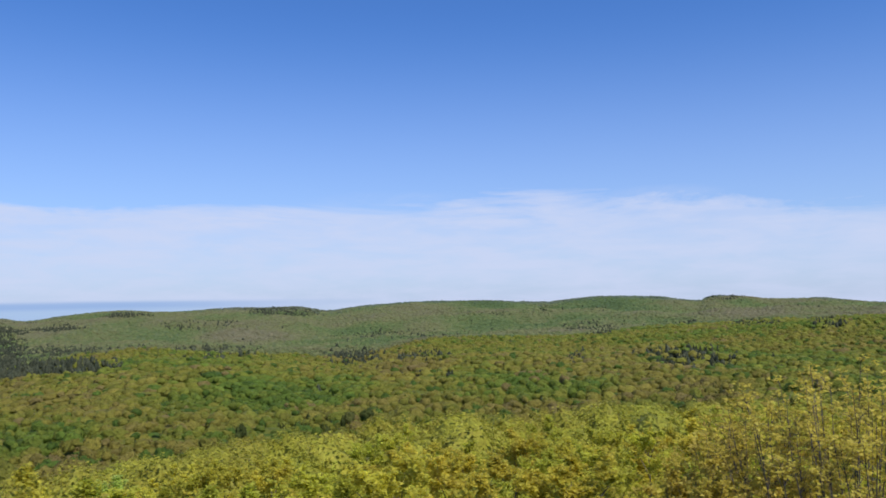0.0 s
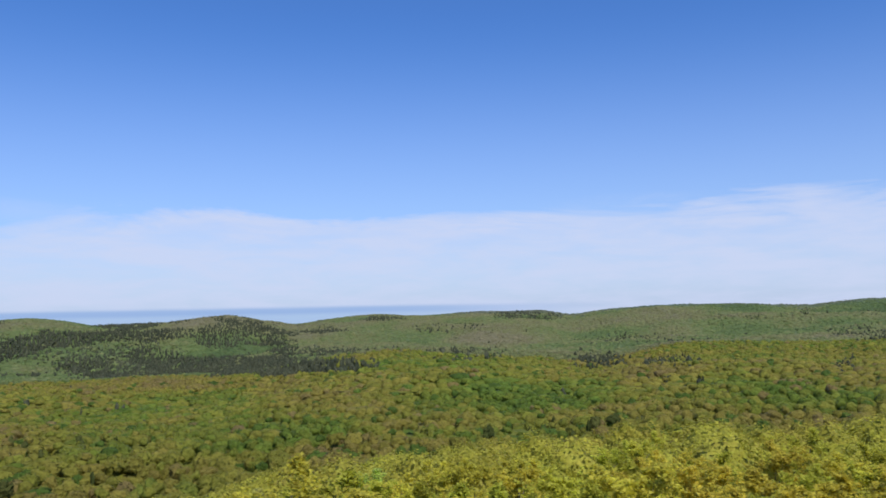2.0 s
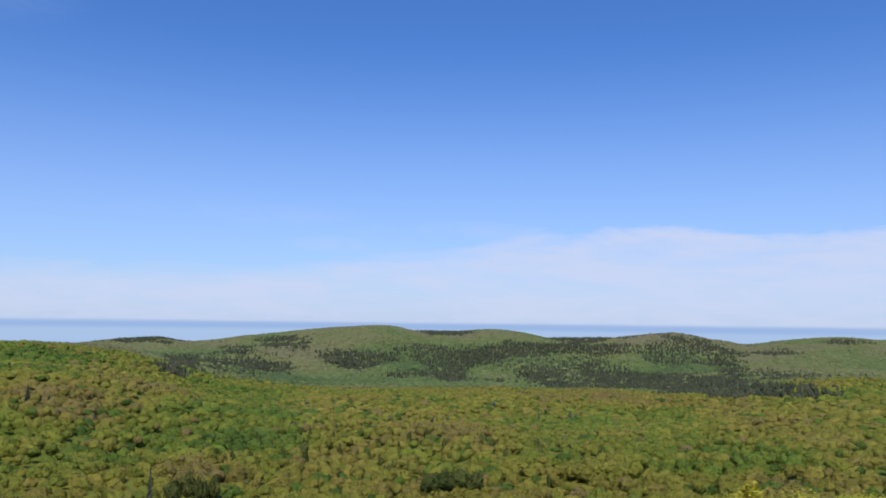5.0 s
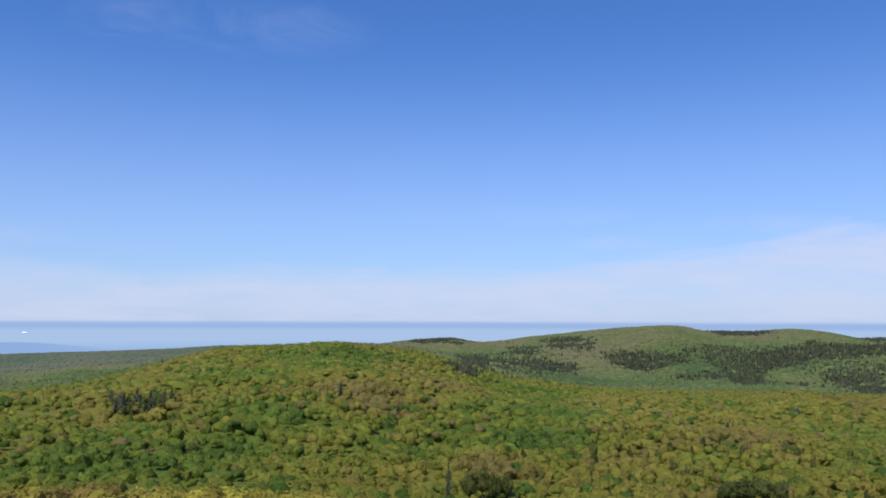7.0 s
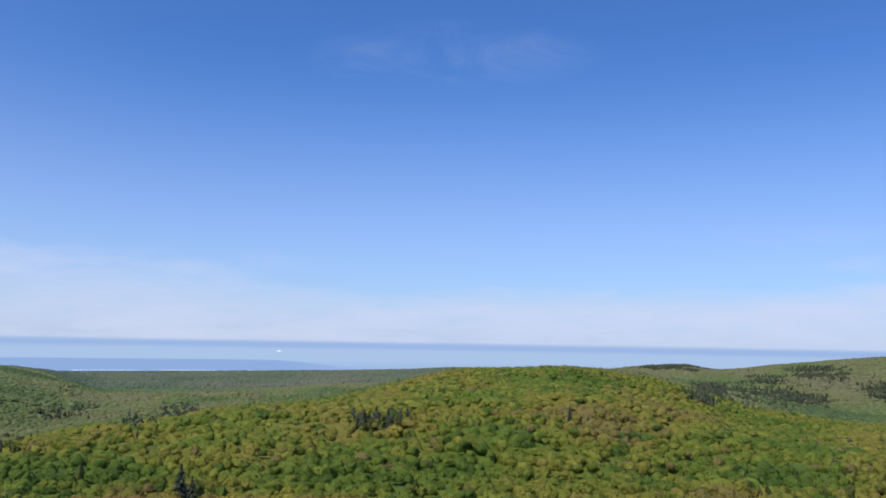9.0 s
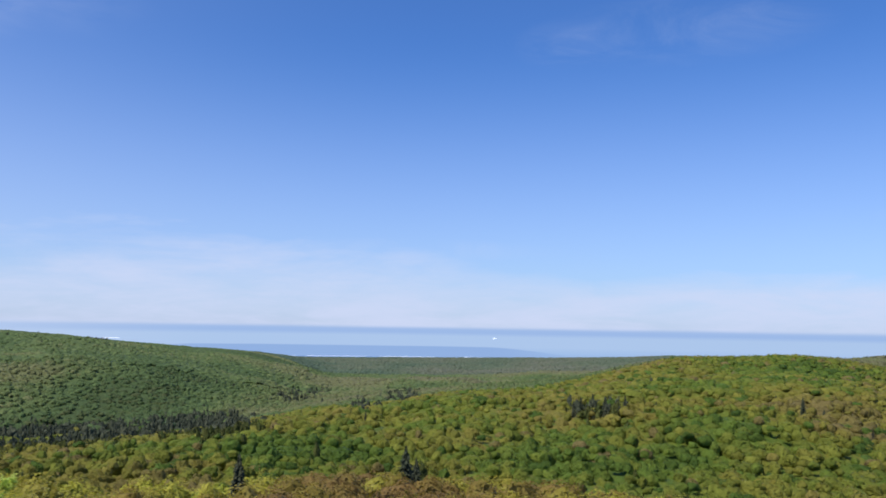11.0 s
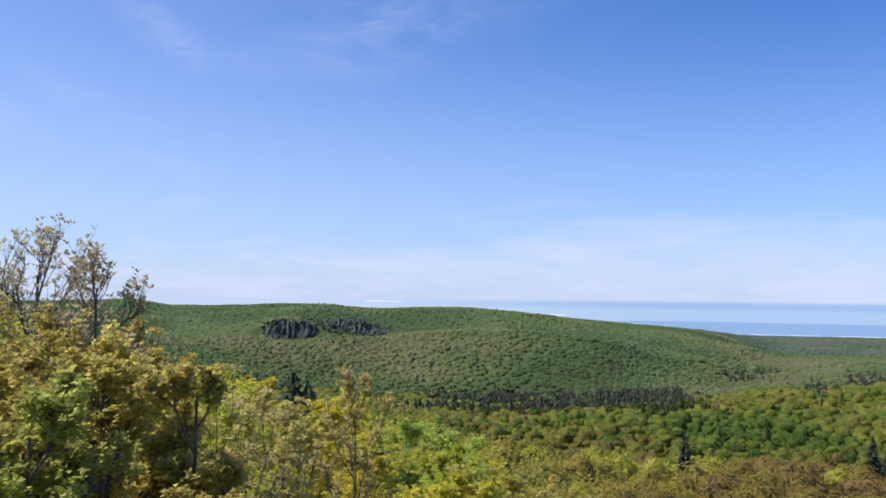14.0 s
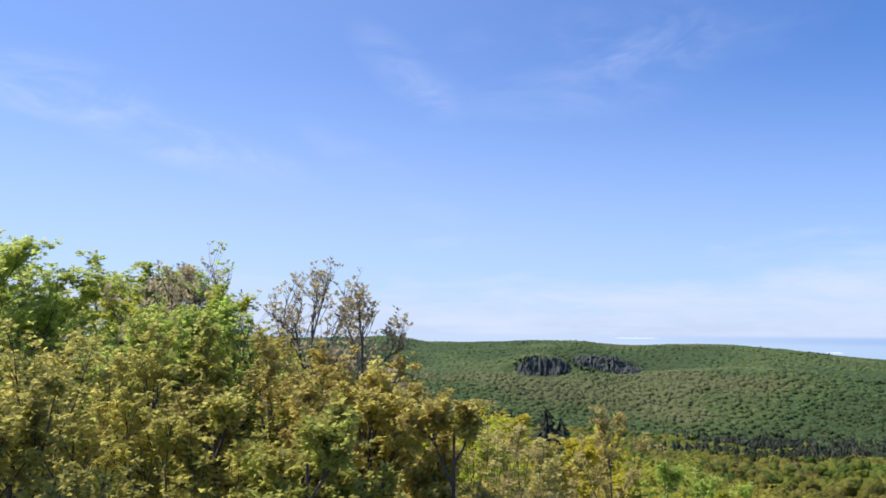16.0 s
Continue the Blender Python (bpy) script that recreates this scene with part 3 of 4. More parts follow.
def fan_out(seed, height, radius, dome, stems=60, twigs=24, leaf=0.06, fan=10, fork=4.6, thick=0.007):
    """Trunk, stems and leaves of a many-stemmed oak: stems sweep out of one fork and up into a rounded dome, with small sprays of leaves on short twigs."""
    rng = random.Random(seed)
    tv, tf, lv, lf, boughs = [], [], [], [], []
    low, r0 = height - fork, height * thick
    knee = Vector((rng.uniform(-0.2, 0.2), rng.uniform(-0.2, 0.2), low * 0.5))
    hub = Vector((0, 0, low))
    tube(tv, tf, Vector((0, 0, -0.6)), knee, r0, r0 * 0.8, 7)
    tube(tv, tf, knee, hub, r0 * 0.8, r0 * 0.65, 7)
    for i in range(stems):
        w, u = i * 2.39996 + rng.uniform(-0.3, 0.3), (i + rng.random()) / stems
        out, depth = math.sqrt(u), rng.uniform(0.82, 1.0) if i % 3 else rng.uniform(0.5, 0.85)
        tip = Vector((math.cos(w) * radius * out, math.sin(w) * radius * out, height - dome + dome * math.sqrt(max(0.0, 1 - u)) * depth - dome * 0.2 * (1 - depth)))
        bend = Vector((tip.x * 0.8, tip.y * 0.8, low + (tip.z - low) * 0.35)) + Vector((rng.uniform(-0.2, 0.2), rng.uniform(-0.2, 0.2), 0))
        start = hub + Vector((0, 0, rng.uniform(-0.8, 0.3)))
        pts = [start * (1 - k / 6) ** 2 + bend * 2 * (k / 6) * (1 - k / 6) + tip * (k / 6) ** 2 + Vector((rng.uniform(-1, 1), rng.uniform(-1, 1), rng.uniform(-0.5, 0.5))) * 0.05 for k in range(7)]
        bv, bf = [], []
        for k in range(6):
            tube(bv, bf, pts[k], pts[k + 1], 0.02 - 0.0026 * k, 0.0174 - 0.0026 * k, 4)
        for _ in range(twigs):
            at = 1 - 0.8 * rng.random() ** 1.15
            k = min(int(at * 6), 5)
            q = pts[k].lerp(pts[k + 1], at * 6 - k)
            way = Vector((rng.uniform(-1, 1), rng.uniform(-1, 1), rng.uniform(0.2, 1.3))).normalized()
            end = q + way * rng.uniform(0.15, 0.42)
            end.z = min(end.z, height)
            tube(bv, bf, q, end, 0.005, 0.002, 3)
            leaf_fan(rng, lv, lf, end, way, leaf, fan, 0.4)
            if rng.random() < 0.65:
                leaf_fan(rng, lv, lf, q.lerp(end, 0.5), way, leaf, fan - 2, 0.4)
        leaf_fan(rng, lv, lf, pts[-1], Vector((0, 0, 1)), leaf, fan, 0.4)
        boughs.append((bv, bf))
    return (tv, tf), boughs, (lv, lf)


def tree(name, label, material, seed, group="", **shape):
    """A tree with its parts, standing at the origin."""
    base = new(name)
    tagged(base, label, "tree", group)
    (tv, tf), boughs, (lv, lf) = fan_out(seed, **shape) if "dome" in shape else grow(seed, **shape)
    if shape.get("fine", True):
        for bv, bf in boughs:
            part("limb", mesh_of("limb", bv, bf, flat=False), BARK, base)
    else:
        for bv, bf in boughs:
            tf = tf + [tuple(i + len(tv) for i in f) for f in bf]
            tv = tv + bv
    part("trunk", mesh_of("trunk", tv, tf, flat=False), BARK, base)
    part("crown", mesh_of("crown", lv, lf), material, base)
    return base


def stand(az, r, turn=0.0, size=1.0, wide=None):
    z = float(land(r, az)[0])
    return Matrix.Translation(bearing(az, r, z)) @ Matrix.Rotation(turn, 4, "Z") @ Matrix.Diagonal((wide or size, wide or size, size, 1))


def plant(base, az, r, turn=0.0, size=1.0, wide=None):
    base.matrix_basis = stand(az, r, turn, size, wide)


def rising(az, r, el):
    """The height of a tree at that place whose top shows at that rise."""
    return EYE + r * math.tan(radians(el)) - float(land(r, az)[0])


# single trees close to the lookout
LUSH = dict(limbs=19, forks=7, twigs=6, leaf=0.074, fan=14, bare=0.28, droop=0.95, base=0.18, sprays=2)
TWIGGY = dict(limbs=17, forks=8, twigs=6, leaf=0.09, fan=4, bare=0.05, upright=0.5, droop=-0.6, base=0.5, tips=True)
SPARSE = dict(limbs=15, forks=6, twigs=5, leaf=0.095, fan=10, bare=0.22, upright=0.75, droop=0.3, base=0.35)
BUSHY = dict(limbs=30, forks=8, twigs=6, leaf=0.055, fan=15, bare=0.0, upright=1.7, droop=0.5, base=0.5, crest=0.8, sprays=2, thick=0.007)
GOLDEN_MAPLES = [
    ("maple_tree", "young maple with dense yellow-olive spring leaves", OLIVE, 11, 158.2, 16.5, 0.4, dict(LUSH, radius=3.6, base=0.35)),
    ("maple_tree", "spreading maple with drooping golden-olive leaves", OLIVE, 12, 150.2, 14.5, -0.8, dict(LUSH, radius=3.4, limbs=20, bare=0.25)),
    ("maple_tree", "maple with yellow-green leaves crowding the lookout", OLIVE, 13, 166.5, 14.5, -0.2, dict(LUSH, radius=4.2, base=0.55)),
    ("maple_tree", "maple with golden leaves and dark inner branches", OLIVE, 26, 173.0, 16.5, 0.6, dict(LUSH, radius=4.2, base=0.5)),
    ("maple_tree", "small golden maple close below the lookout", OLIVE, 33, 151.0, 12.0, -4.6, dict(LUSH, radius=2.1, limbs=18)),
    ("maple_tree", "golden maple filling the gap before the ash", OLIVE, 37, 148.6, 12.5, -3.2, dict(LUSH, radius=1.9, base=0.45)),
    ("maple_tree", "low golden maple with loose hanging leaves", OLIVE, 38, 150.6, 10.0, -6.4, dict(LUSH, radius=1.9, base=0.5, limbs=15)),
    ("maple_tree", "low olive maple close under the lookout", OLIVE, 39, 157.0, 10.5, -5.6, dict(LUSH, radius=1.9, base=0.5, limbs=15, bare=0.45)),
    ("maple_tree", "golden maple crowding the end of the lookout", OLIVE, 41, 170.0, 11.0, -3.2, dict(LUSH, radius=2.2, base=0.45, limbs=15, bare=0.25)),
    ("maple_tree", "golden maple rounding off the group", OLIVE, 43, 146.0, 13.5, -4.4, dict(LUSH, radius=1.7, base=0.4, limbs=18, bare=0.2)),
    ("maple_tree", "low golden maple leaning out from the others", OLIVE, 30, 147.6, 15.5, -1.4, dict(LUSH, radius=2.1, limbs=15, bare=0.35, base=0.55)),
]
GREEN_MAPLES = [
    ("maple_tree", "leafy maple of yellow-green behind the golden ones", YOUNG, 27, 160.8, 19.5, 2.4, dict(LUSH, radius=3.8)),
    ("maple_tree", "tall maple in full fresh green leaf", GREEN, 14, 171.8, 29.0, 5.9, dict(LUSH, radius=5.0, limbs=20, leaf=0.12, droop=0.35, base=0.3)),
    ("maple_tree", "green maple with an open airy crown", GREEN, 28, 165.2, 29.0, 4.2, dict(LUSH, radius=4.2, leaf=0.12, droop=0.35, base=0.35)),
    ("maple_tree", "slim maple with dense dark green leaves", GREEN, 15, 154.3, 19.0, 2.8, dict(LUSH, radius=3.2, limbs=20, bare=0.25, droop=0.6, base=0.4)),
    ("maple_tree", "low maple in bright green leaf behind the oak", YOUNG, 44, 139.6, 19.0, -7.0, dict(LUSH, radius=2.8, bare=0.15, base=0.4)),
]
ASHES_AND_OAKS = [
    ("ash_tree", "bare ash with tan buds on upright twigs", BUD, 16, 157.6, 21.0, 5.0, dict(TWIGGY, radius=2.6)),
    ("ash_tree", "bare ash with tan buds on spreading twigs", BUD, 17, 153.7, 21.5, 4.6, dict(TWIGGY, radius=2.8)),
    ("ash_tree", "slender bare ash with brown buds and a clear stem", BUD, 18, 149.3, 17.0, 3.0, dict(TWIGGY, radius=1.6, base=0.72, limbs=10, thick=0.011)),
    ("ash_tree", "thin bare ash with pale buds behind the maples", BUD, 19, 161.6, 21.0, 4.2, dict(TWIGGY, radius=1.5, base=0.6)),
    ("oak_tree", "low oak with sparse tan unfolding leaves", TAN, 20, 140.4, 15.0, -4.7, dict(radius=1.8, dome=2.0, stems=34, twigs=10, leaf=0.075, fan=7, fork=3.6, thick=0.009)),
    ("oak_tree", "oak with sparse tan buds on thin twigs", TAN, 21, 136.2, 22.0, -6.2, dict(SPARSE, radius=2.4, bare=0.45, thick=0.009)),
    ("oak_tree", "twiggy oak with tan buds above green maples", TAN, 22, 131.7, 28.0, -4.9, dict(SPARSE, radius=2.4, bare=0.45, thick=0.009)),
    ("oak_tree", "many-stemmed oak with small yellow leaves", MUSTARD, 23, -25.8, 15.0, -4.0, dict(radius=2.4, dome=2.5, stems=84)),
    ("oak_tree", "bushy oak with small olive-yellow leaves", MUSTARD, 24, -20.6, 15.5, -7.0, dict(radius=1.7, dome=2.0, stems=56)),
    ("oak_tree", "low bushy oak with small golden leaves", MUSTARD, 42, -19.5, 14.5, -9.6, dict(BUSHY, radius=2.2, limbs=30, base=0.2)),
    ("oak_tree", "dense young oak with yellow spring leaves", MUSTARD, 25, -32.5, 19.0, -6.6, dict(BUSHY, radius=2.6)),
]
CLOSE = GOLDEN_MAPLES + GREEN_MAPLES + ASHES_AND_OAKS
for name, label, material, seed, az, r, top_el, shape in CLOSE:
    plant(tree(name, label, material, seed, height=rising(az, r, top_el), **shape), az, r, seed * 1.3)

# the canopy below and round the lookout
KINDS = [("maple_tree", "leafing maple with bright yellow-green crown", YOUNG), ("maple_tree", "leafing maple with fresh green crown", GREEN),
         ("oak_tree", "budding oak with rusty brown crown", RUST), ("oak_tree", "budding oak with golden-olive crown", OLIVE)]
PROTO = {}
rng = random.Random(5)
clear_of = [bearing(c[4], c[5]) for c in CLOSE]


def near_spots():
    for step, lo, hi in ((4.6, 21, 64),):
        n = int(hi / step) + 1
        for i in range(-n, n + 1):
            for j in range(-n, n + 1):
                x, y = (i + rng.uniform(-0.38, 0.38) + 0.5 * (j % 2)) * step, (j + rng.uniform(-0.38, 0.38)) * step
                r, az = math.hypot(x, y), (math.degrees(math.atan2(-x, y)) + 90) % 360 - 90
                if lo <= r < hi and (-34 < az < 40 or 117 < az < 176):
                    yield r, az, step


for r, az, step in near_spots():
    z, tall = (float(q) for q in land(r, az))
    if math.degrees(math.atan2(z + tall - EYE, r)) < -14.2 or any((bearing(az, r) - c).length < 3.0 for c in clear_of):
        continue
    patch = float(wave(*bearing(az, r).xy, 22, 9)) + rng.uniform(-0.5, 0.5)
    if az > 148:
        kind = 1 if patch < 0.25 else 0
    elif az < 60:
        kind = 0 if patch < 0.4 else (1 if patch < 0.58 else (3 if patch < 0.85 else 2))
    elif az < 124:
        kind = 3 if patch < -0.1 else (2 if patch < 0.35 else (0 if patch < 0.6 else 1))
    else:
        kind = 1 if patch < -0.45 else (0 if patch < 0.55 else (3 if patch < 0.8 else 2))
    key = (kind, rng.randrange(3), r > 44)
    if key not in PROTO:
        name, label, material = KINDS[kind]
        PROTO[key] = tree(name, label, material, 100 + kind * 10 + key[1] + 3 * key[2], "canopy trees round the lookout", height=10.0, radius=3.3, base=0.3,
                          limbs=12, forks=5, twigs=5, leaf=0.155 if key[2] else 0.13, fan=11 if key[2] else 16, bare=0.08, droop=0.5, upright=0.45, fine=False)
        ob = PROTO[key]
    else:
        ob = copy_thing(PROTO[key], Matrix())
    size = tall * rng.uniform(0.86, 1.07) / 10
    ob.matrix_basis = stand(az, r, rng.uniform(0, 6.3), size, rng.uniform(0.9, 1.15) * step / 4.9)

# ---- the cliff on the western hill ----
def on_rock(r, az):
    """Where trees are thinned, on the rock and before it, so the face shows to the camera."""
    return ((np.abs(az - 135.8) < 2.2) & (r > 1246) & (r < 1290)) | ((np.abs(az - 131.1) < 2.0) & (r > 1312) & (r < 1343))


def cliff(label, lo, hi, r, low, high, lean, seed):
    """A broken rock face between two bearings: blocky buttresses and ledges, capped behind."""
    rng = np.random.RandomState(seed)
    cols, rows = int((hi - lo) * 34), 18
    az = np.linspace(hi, lo, cols)
    edge = np.clip(np.minimum(az - lo, hi - az) / (0.3 * (hi - lo)), 0, 1) ** 0.8

    def broken(widest, amount):
        """Uneven steps along the face, each of its own width."""
        cuts = np.cumsum(rng.randint(1, widest + 1, cols))
        return rng.uniform(-amount, amount, cols + 1)[np.searchsorted(cuts, np.arange(cols))]

    foot, crown = EYE + r * math.tan(radians(low)), EYE + r * math.tan(radians(high))
    top = crown - (1 - edge) * (crown - foot) * 0.8 + broken(9, 2.5)
    buttress = broken(14, 4.0)
    v = []
    for k in range(rows + 2):
        s = min(k, rows - 1) / (rows - 1)
        if k % 2 == 0:
            ledge = broken(7, 1.8)
            buttress = 0.6 * buttress + broken(9, 2.4)
        q = r + lean * s + buttress + ledge + rng.uniform(-0.3, 0.3, cols) + (1 - edge) * 10
        z = foot + (top - foot) * s + rng.uniform(-0.5, 0.5, cols)
        if k >= rows:
            q, z = r + lean + 12.0 * (k - rows + 1), top - 6.0 * (k - rows + 1)
        v.append(np.stack([-np.sin(np.radians(az)) * q, np.cos(np.radians(az)) * q, z + 0 * q], 1))
    i, j = np.meshgrid(np.arange(rows + 1), np.arange(cols - 1), indexing="ij")
    f = np.stack([i * cols + j, i * cols + j + 1, (i + 1) * cols + j + 1, (i + 1) * cols + j], -1).reshape(-1, 4)
    tagged(part("rock_cliff", mesh_of("rock_cliff", np.concatenate(v), f, False), ROCK), label, "cliff", "cliffs on the western hill")


cliff("dark grey broken cliff on the wooded hillside", 132.7, 138.2, 1266, -3.7, -1.68, 24.0, 3)
cliff("low grey rock band among trees beside the cliff", 128.8, 134.8, 1318, -2.7, -1.56, 20.0, 4)

# ---- the woods on the hills ----
rng = np.random.RandomState(7)


def ico(level):
    bm = bmesh.new()
    bmesh.ops.create_icosphere(bm, subdivisions=level, radius=1.0)
    v, f = np.array([p.co[:] for p in bm.verts]), np.array([[p.index for p in q.verts] for q in bm.faces])
    bm.free()
    return v, f


def crown_shape(level, lumps, leaves, leaf, cut, core=0.84, ragged=0.45):
    """A crown heaped from rounded clumps: a core with creases between the clumps and a shell of leaf sprays round it."""
    h = 1 - 1.4 * (np.arange(lumps) + rng.uniform(0.1, 0.9, lumps)) / lumps
    w = np.arange(lumps) * 2.4 + rng.uniform(-0.7, 0.7, lumps)
    c = np.stack([np.cos(w) * np.sqrt(1 - h * h), np.sin(w) * np.sqrt(1 - h * h), h], 1)
    wide = 1.8 / math.sqrt(lumps) * rng.uniform(0.85, 1.2, lumps)
    low, lift = rng.uniform(0.34, 0.66, lumps), rng.uniform(0.30, 0.52, lumps)
    squash = np.array((rng.uniform(0.75, 1.1), rng.uniform(0.95, 1.35), 1.0))

    def dome(d):
        far = np.arccos(np.clip(d @ c.T, -1, 1)) / wide
        return (low + lift * np.sqrt(np.clip(1 - far ** 2, 0, 1))).max(1)[:, None]

    v, f = ico(level)
    top = dome(v).max()
    v = v * dome(v) / top * rng.uniform(0.94, 1.04, (len(v), 1)) * squash
    f = f[v[f].mean(1)[:, 2] > cut]
    if leaves:
        v = v * core
        d = rng.normal(size=(leaves, 3))
        d /= np.linalg.norm(d, axis=1)[:, None]
        d[:, 2] = np.where(d[:, 2] < cut, -d[:, 2], d[:, 2])
        p = d * dome(d) / top * rng.uniform(core, 1.05, (leaves, 1)) * squash
        s = leaf * rng.uniform(0.6, 1.35, (leaves, 1))
        face = d * 0.8 + (0, 0, 0.5) + rng.normal(size=(leaves, 3)) * ragged
        u = np.cross(face, rng.normal(size=(leaves, 3)))
        u /= np.linalg.norm(u, axis=1)[:, None]
        w = np.cross(u, face)
        w /= np.linalg.norm(w, axis=1)[:, None]
        tri = np.stack([p + u * s, p - u * s * 0.6 + w * s * 0.8, p - u * s * 0.6 - w * s * 0.8], 1)
        f = np.concatenate([f, len(v) + np.arange(leaves * 3).reshape(-1, 3)])
        v = np.concatenate([v, tri.reshape(-1, 3)])
    return v, f


def spruce_shape(tiers, sides):
    """A ragged cone of drooping tiers, one unit high, one unit in radius."""
    v, f = [], []
    for k in range(tiers):
        lo, hi = k / tiers * 0.9, min(1.0, (k + 1.7) / tiers)
        rad = (1 - k / tiers) ** 0.75 * rng.uniform(0.75, 1.15)
        b = len(v)
        dx, dy = rng.uniform(-0.12, 0.12, 2) * rad
        v.append((dx * 0.5, dy * 0.5, hi))
        for s in range(sides * 2):
            w = math.pi * s / sides + k * 1.3
            q = rad * (rng.uniform(0.7, 1.25) if s % 2 else rng.uniform(0.25, 0.5))
            v.append((math.cos(w) * q + dx, math.sin(w) * q + dy, lo + (0.0 if s % 2 else 0.07) + rng.uniform(-0.04, 0.04)))
        f += [(b, b + 1 + s, b + 1 + (s + 1) % (sides * 2)) for s in range(sides * 2)]
    return np.array(v), np.array(f)


def bough_spruce(boughs):
    """A spruce close enough to show its drooping boughs: ragged blades in loose whorls round a thin dark core."""
    v, f = spruce_shape(9, 5)
    V, F, base = [v * (0.34, 0.34, 0.95)], [f], len(v)
    for k in range(boughs):
        h = 1 - ((k + rng.random()) / boughs) ** 0.8
        reach = ((1 - h) ** 0.7 * 0.85 + 0.03) * rng.uniform(0.35, 1.2)
        w = k * 2.4 + rng.uniform(-0.6, 0.6)
        d, side = np.array((math.cos(w), math.sin(w), 0.0)), np.array((-math.sin(w), math.cos(w), 0.0))
        lift, sag = np.array((0, 0, h * 0.97)), np.array((0, 0, rng.uniform(0.015, 0.05)))
        half = reach * rng.uniform(0.12, 0.24)
        V.append(np.array([lift + sag, lift + d * reach * 0.6 + side * half - sag, lift + d * reach - sag * rng.uniform(0.2, 1.6), lift + d * reach * 0.6 - side * half - sag]))
        F.append(base + np.array([(0, 1, 2), (0, 2, 3)]))
        base += 4
    return np.concatenate(V), np.concatenate(F)


def pine_shape(level):
    """A rounded, broken pine crown on the same unit height."""
    v, f = crown_shape(level, 8, 14, 0.25, -0.6, 0.95)
    return v * (0.8, 0.8, 0.5) + (0, 0, 0.5), f


def scatter(shapes, pos, sx, sz, tint):
    """Every tree of a wood in one mesh."""
    V, F, T, base = [], [], [], 0
    which = rng.randint(0, len(shapes), len(pos))
    for k, (v, f) in enumerate(shapes):
        sel = which == k
        n = sel.sum()
        if not n:
            continue
        w = rng.uniform(0, 2 * np.pi, n)
        c, s = np.cos(w)[:, None], np.sin(w)[:, None]
        x, y = v[None, :, 0] * c - v[None, :, 1] * s, v[None, :, 0] * s + v[None, :, 1] * c
        p = np.stack([x * sx[sel, None], y * sx[sel, None], v[None, :, 2] * sz[sel, None]], -1) + pos[sel][:, None]
        V.append(p.reshape(-1, 3))
        F.append((f[None] + (base + np.arange(n) * len(v))[:, None, None]).reshape(-1, 3))
        T.append(np.repeat(tint[sel], len(v)))
        base += n * len(v)
    return np.concatenate(V), np.concatenate(F), np.concatenate(T)


# how high the canopy screens what lies behind it
VIEW_A, VIEW_R = np.arange(-36, 178.1, 0.5), np.geomspace(20, 4400, 420)
vr, va = np.meshgrid(VIEW_R, VIEW_A, indexing="ij")
vz, vt = land(vr, va)
SCREEN = np.maximum.accumulate((vz + vt * 0.9 - EYE) / vr, axis=0)


# lower edge of the camera's view by bearing; trees below it are left out
LOWEST = [(-35, -14.8), (10, -13.8), (30, -13.0), (60, -12.6), (95, -12.8), (130, -14.2), (178, -14.8)]


def spots(lo, hi, step, slack):
    """Tree places on a jittered grid between two distances, where the canopy before them doesn't hide them."""
    n = int(hi / step) + 1
    i, j = np.meshgrid(np.arange(-n, n + 1), np.arange(-n, n + 1), indexing="ij")
    x = ((i + rng.uniform(-0.42, 0.42, i.shape) + 0.5 * (j % 2)) * step).ravel()
    y = ((j + rng.uniform(-0.42, 0.42, i.shape)) * step).ravel()
    r, az = np.hypot(x, y), (np.degrees(np.arctan2(-x, y)) + 90) % 360 - 90
    ok = (r >= lo) & (r < hi) & (az > -33) & (az < 174)
    x, y, r, az = x[ok], y[ok], r[ok], az[ok]
    z, tall = land(r, az)
    ai = np.clip(np.round((az - VIEW_A[0]) / 0.5).astype(int), 0, len(VIEW_A) - 1)
    ri = np.clip(np.searchsorted(VIEW_R, r * 0.985 - 6) - 1, 0, len(VIEW_R) - 1)
    el = (z + tall - EYE) / r
    ok = (~on_rock(r, az) | (rng.random(len(r)) < 0.55)) & (el > SCREEN[ri, ai] - slack / r) & (el > np.radians(smooth(LOWEST, az))) & (z > LAKE + 2)
    return x[ok], y[ok], z[ok], tall[ok], r[ok], az[ok]


# stands of spruce and pine, hill by hill: bearing, rise, half width, half height (degrees), share
EAST_STANDS = [(6.1, -3.8, 2.0, 0.40, 0.9), (1.8, -3.85, 1.5, 0.5, 0.6), (1.4, -4.95, 1.8, 0.35, 0.6), (15.1, -3.3, 2.0, 0.3, 0.5), (23.4, -3.0, 1.9, 0.2, 0.35), (9.0, -8.2, 1.9, 0.4, 0.4),
               (-16.5, -4.05, 2.3, 0.5, 0.9), (-9.1, -4.1, 0.5, 0.5, 0.7), (-18.0, -6.05, 0.6, 0.5, 0.7), (-21.8, -4.0, 0.7, 0.5, 0.8)]
FAR_EAST_STANDS = [(10.6, -0.9, 2.4, 0.22, 1.0), (20.7, -0.9, 1.2, 0.2, 0.9), (3.7, -2.5, 3.5, 0.3, 0.45), (-2.5, -1.15, 1.9, 0.18, 0.9), (-6.9, -0.83, 0.5, 0.12, 1.0), (-10.1, -2.25, 1.4, 0.33, 0.9),
                   (-10.7, -0.99, 0.6, 0.12, 0.9), (-16.2, -1.85, 0.5, 0.25, 0.7), (-20.4, -1.8, 1.3, 0.22, 0.8), (-24.6, -1.83, 0.9, 0.18, 0.6), (-18.5, -0.3, 1.0, 0.15, 1.0), (16.0, -1.6, 3.0, 0.2, 0.4)]
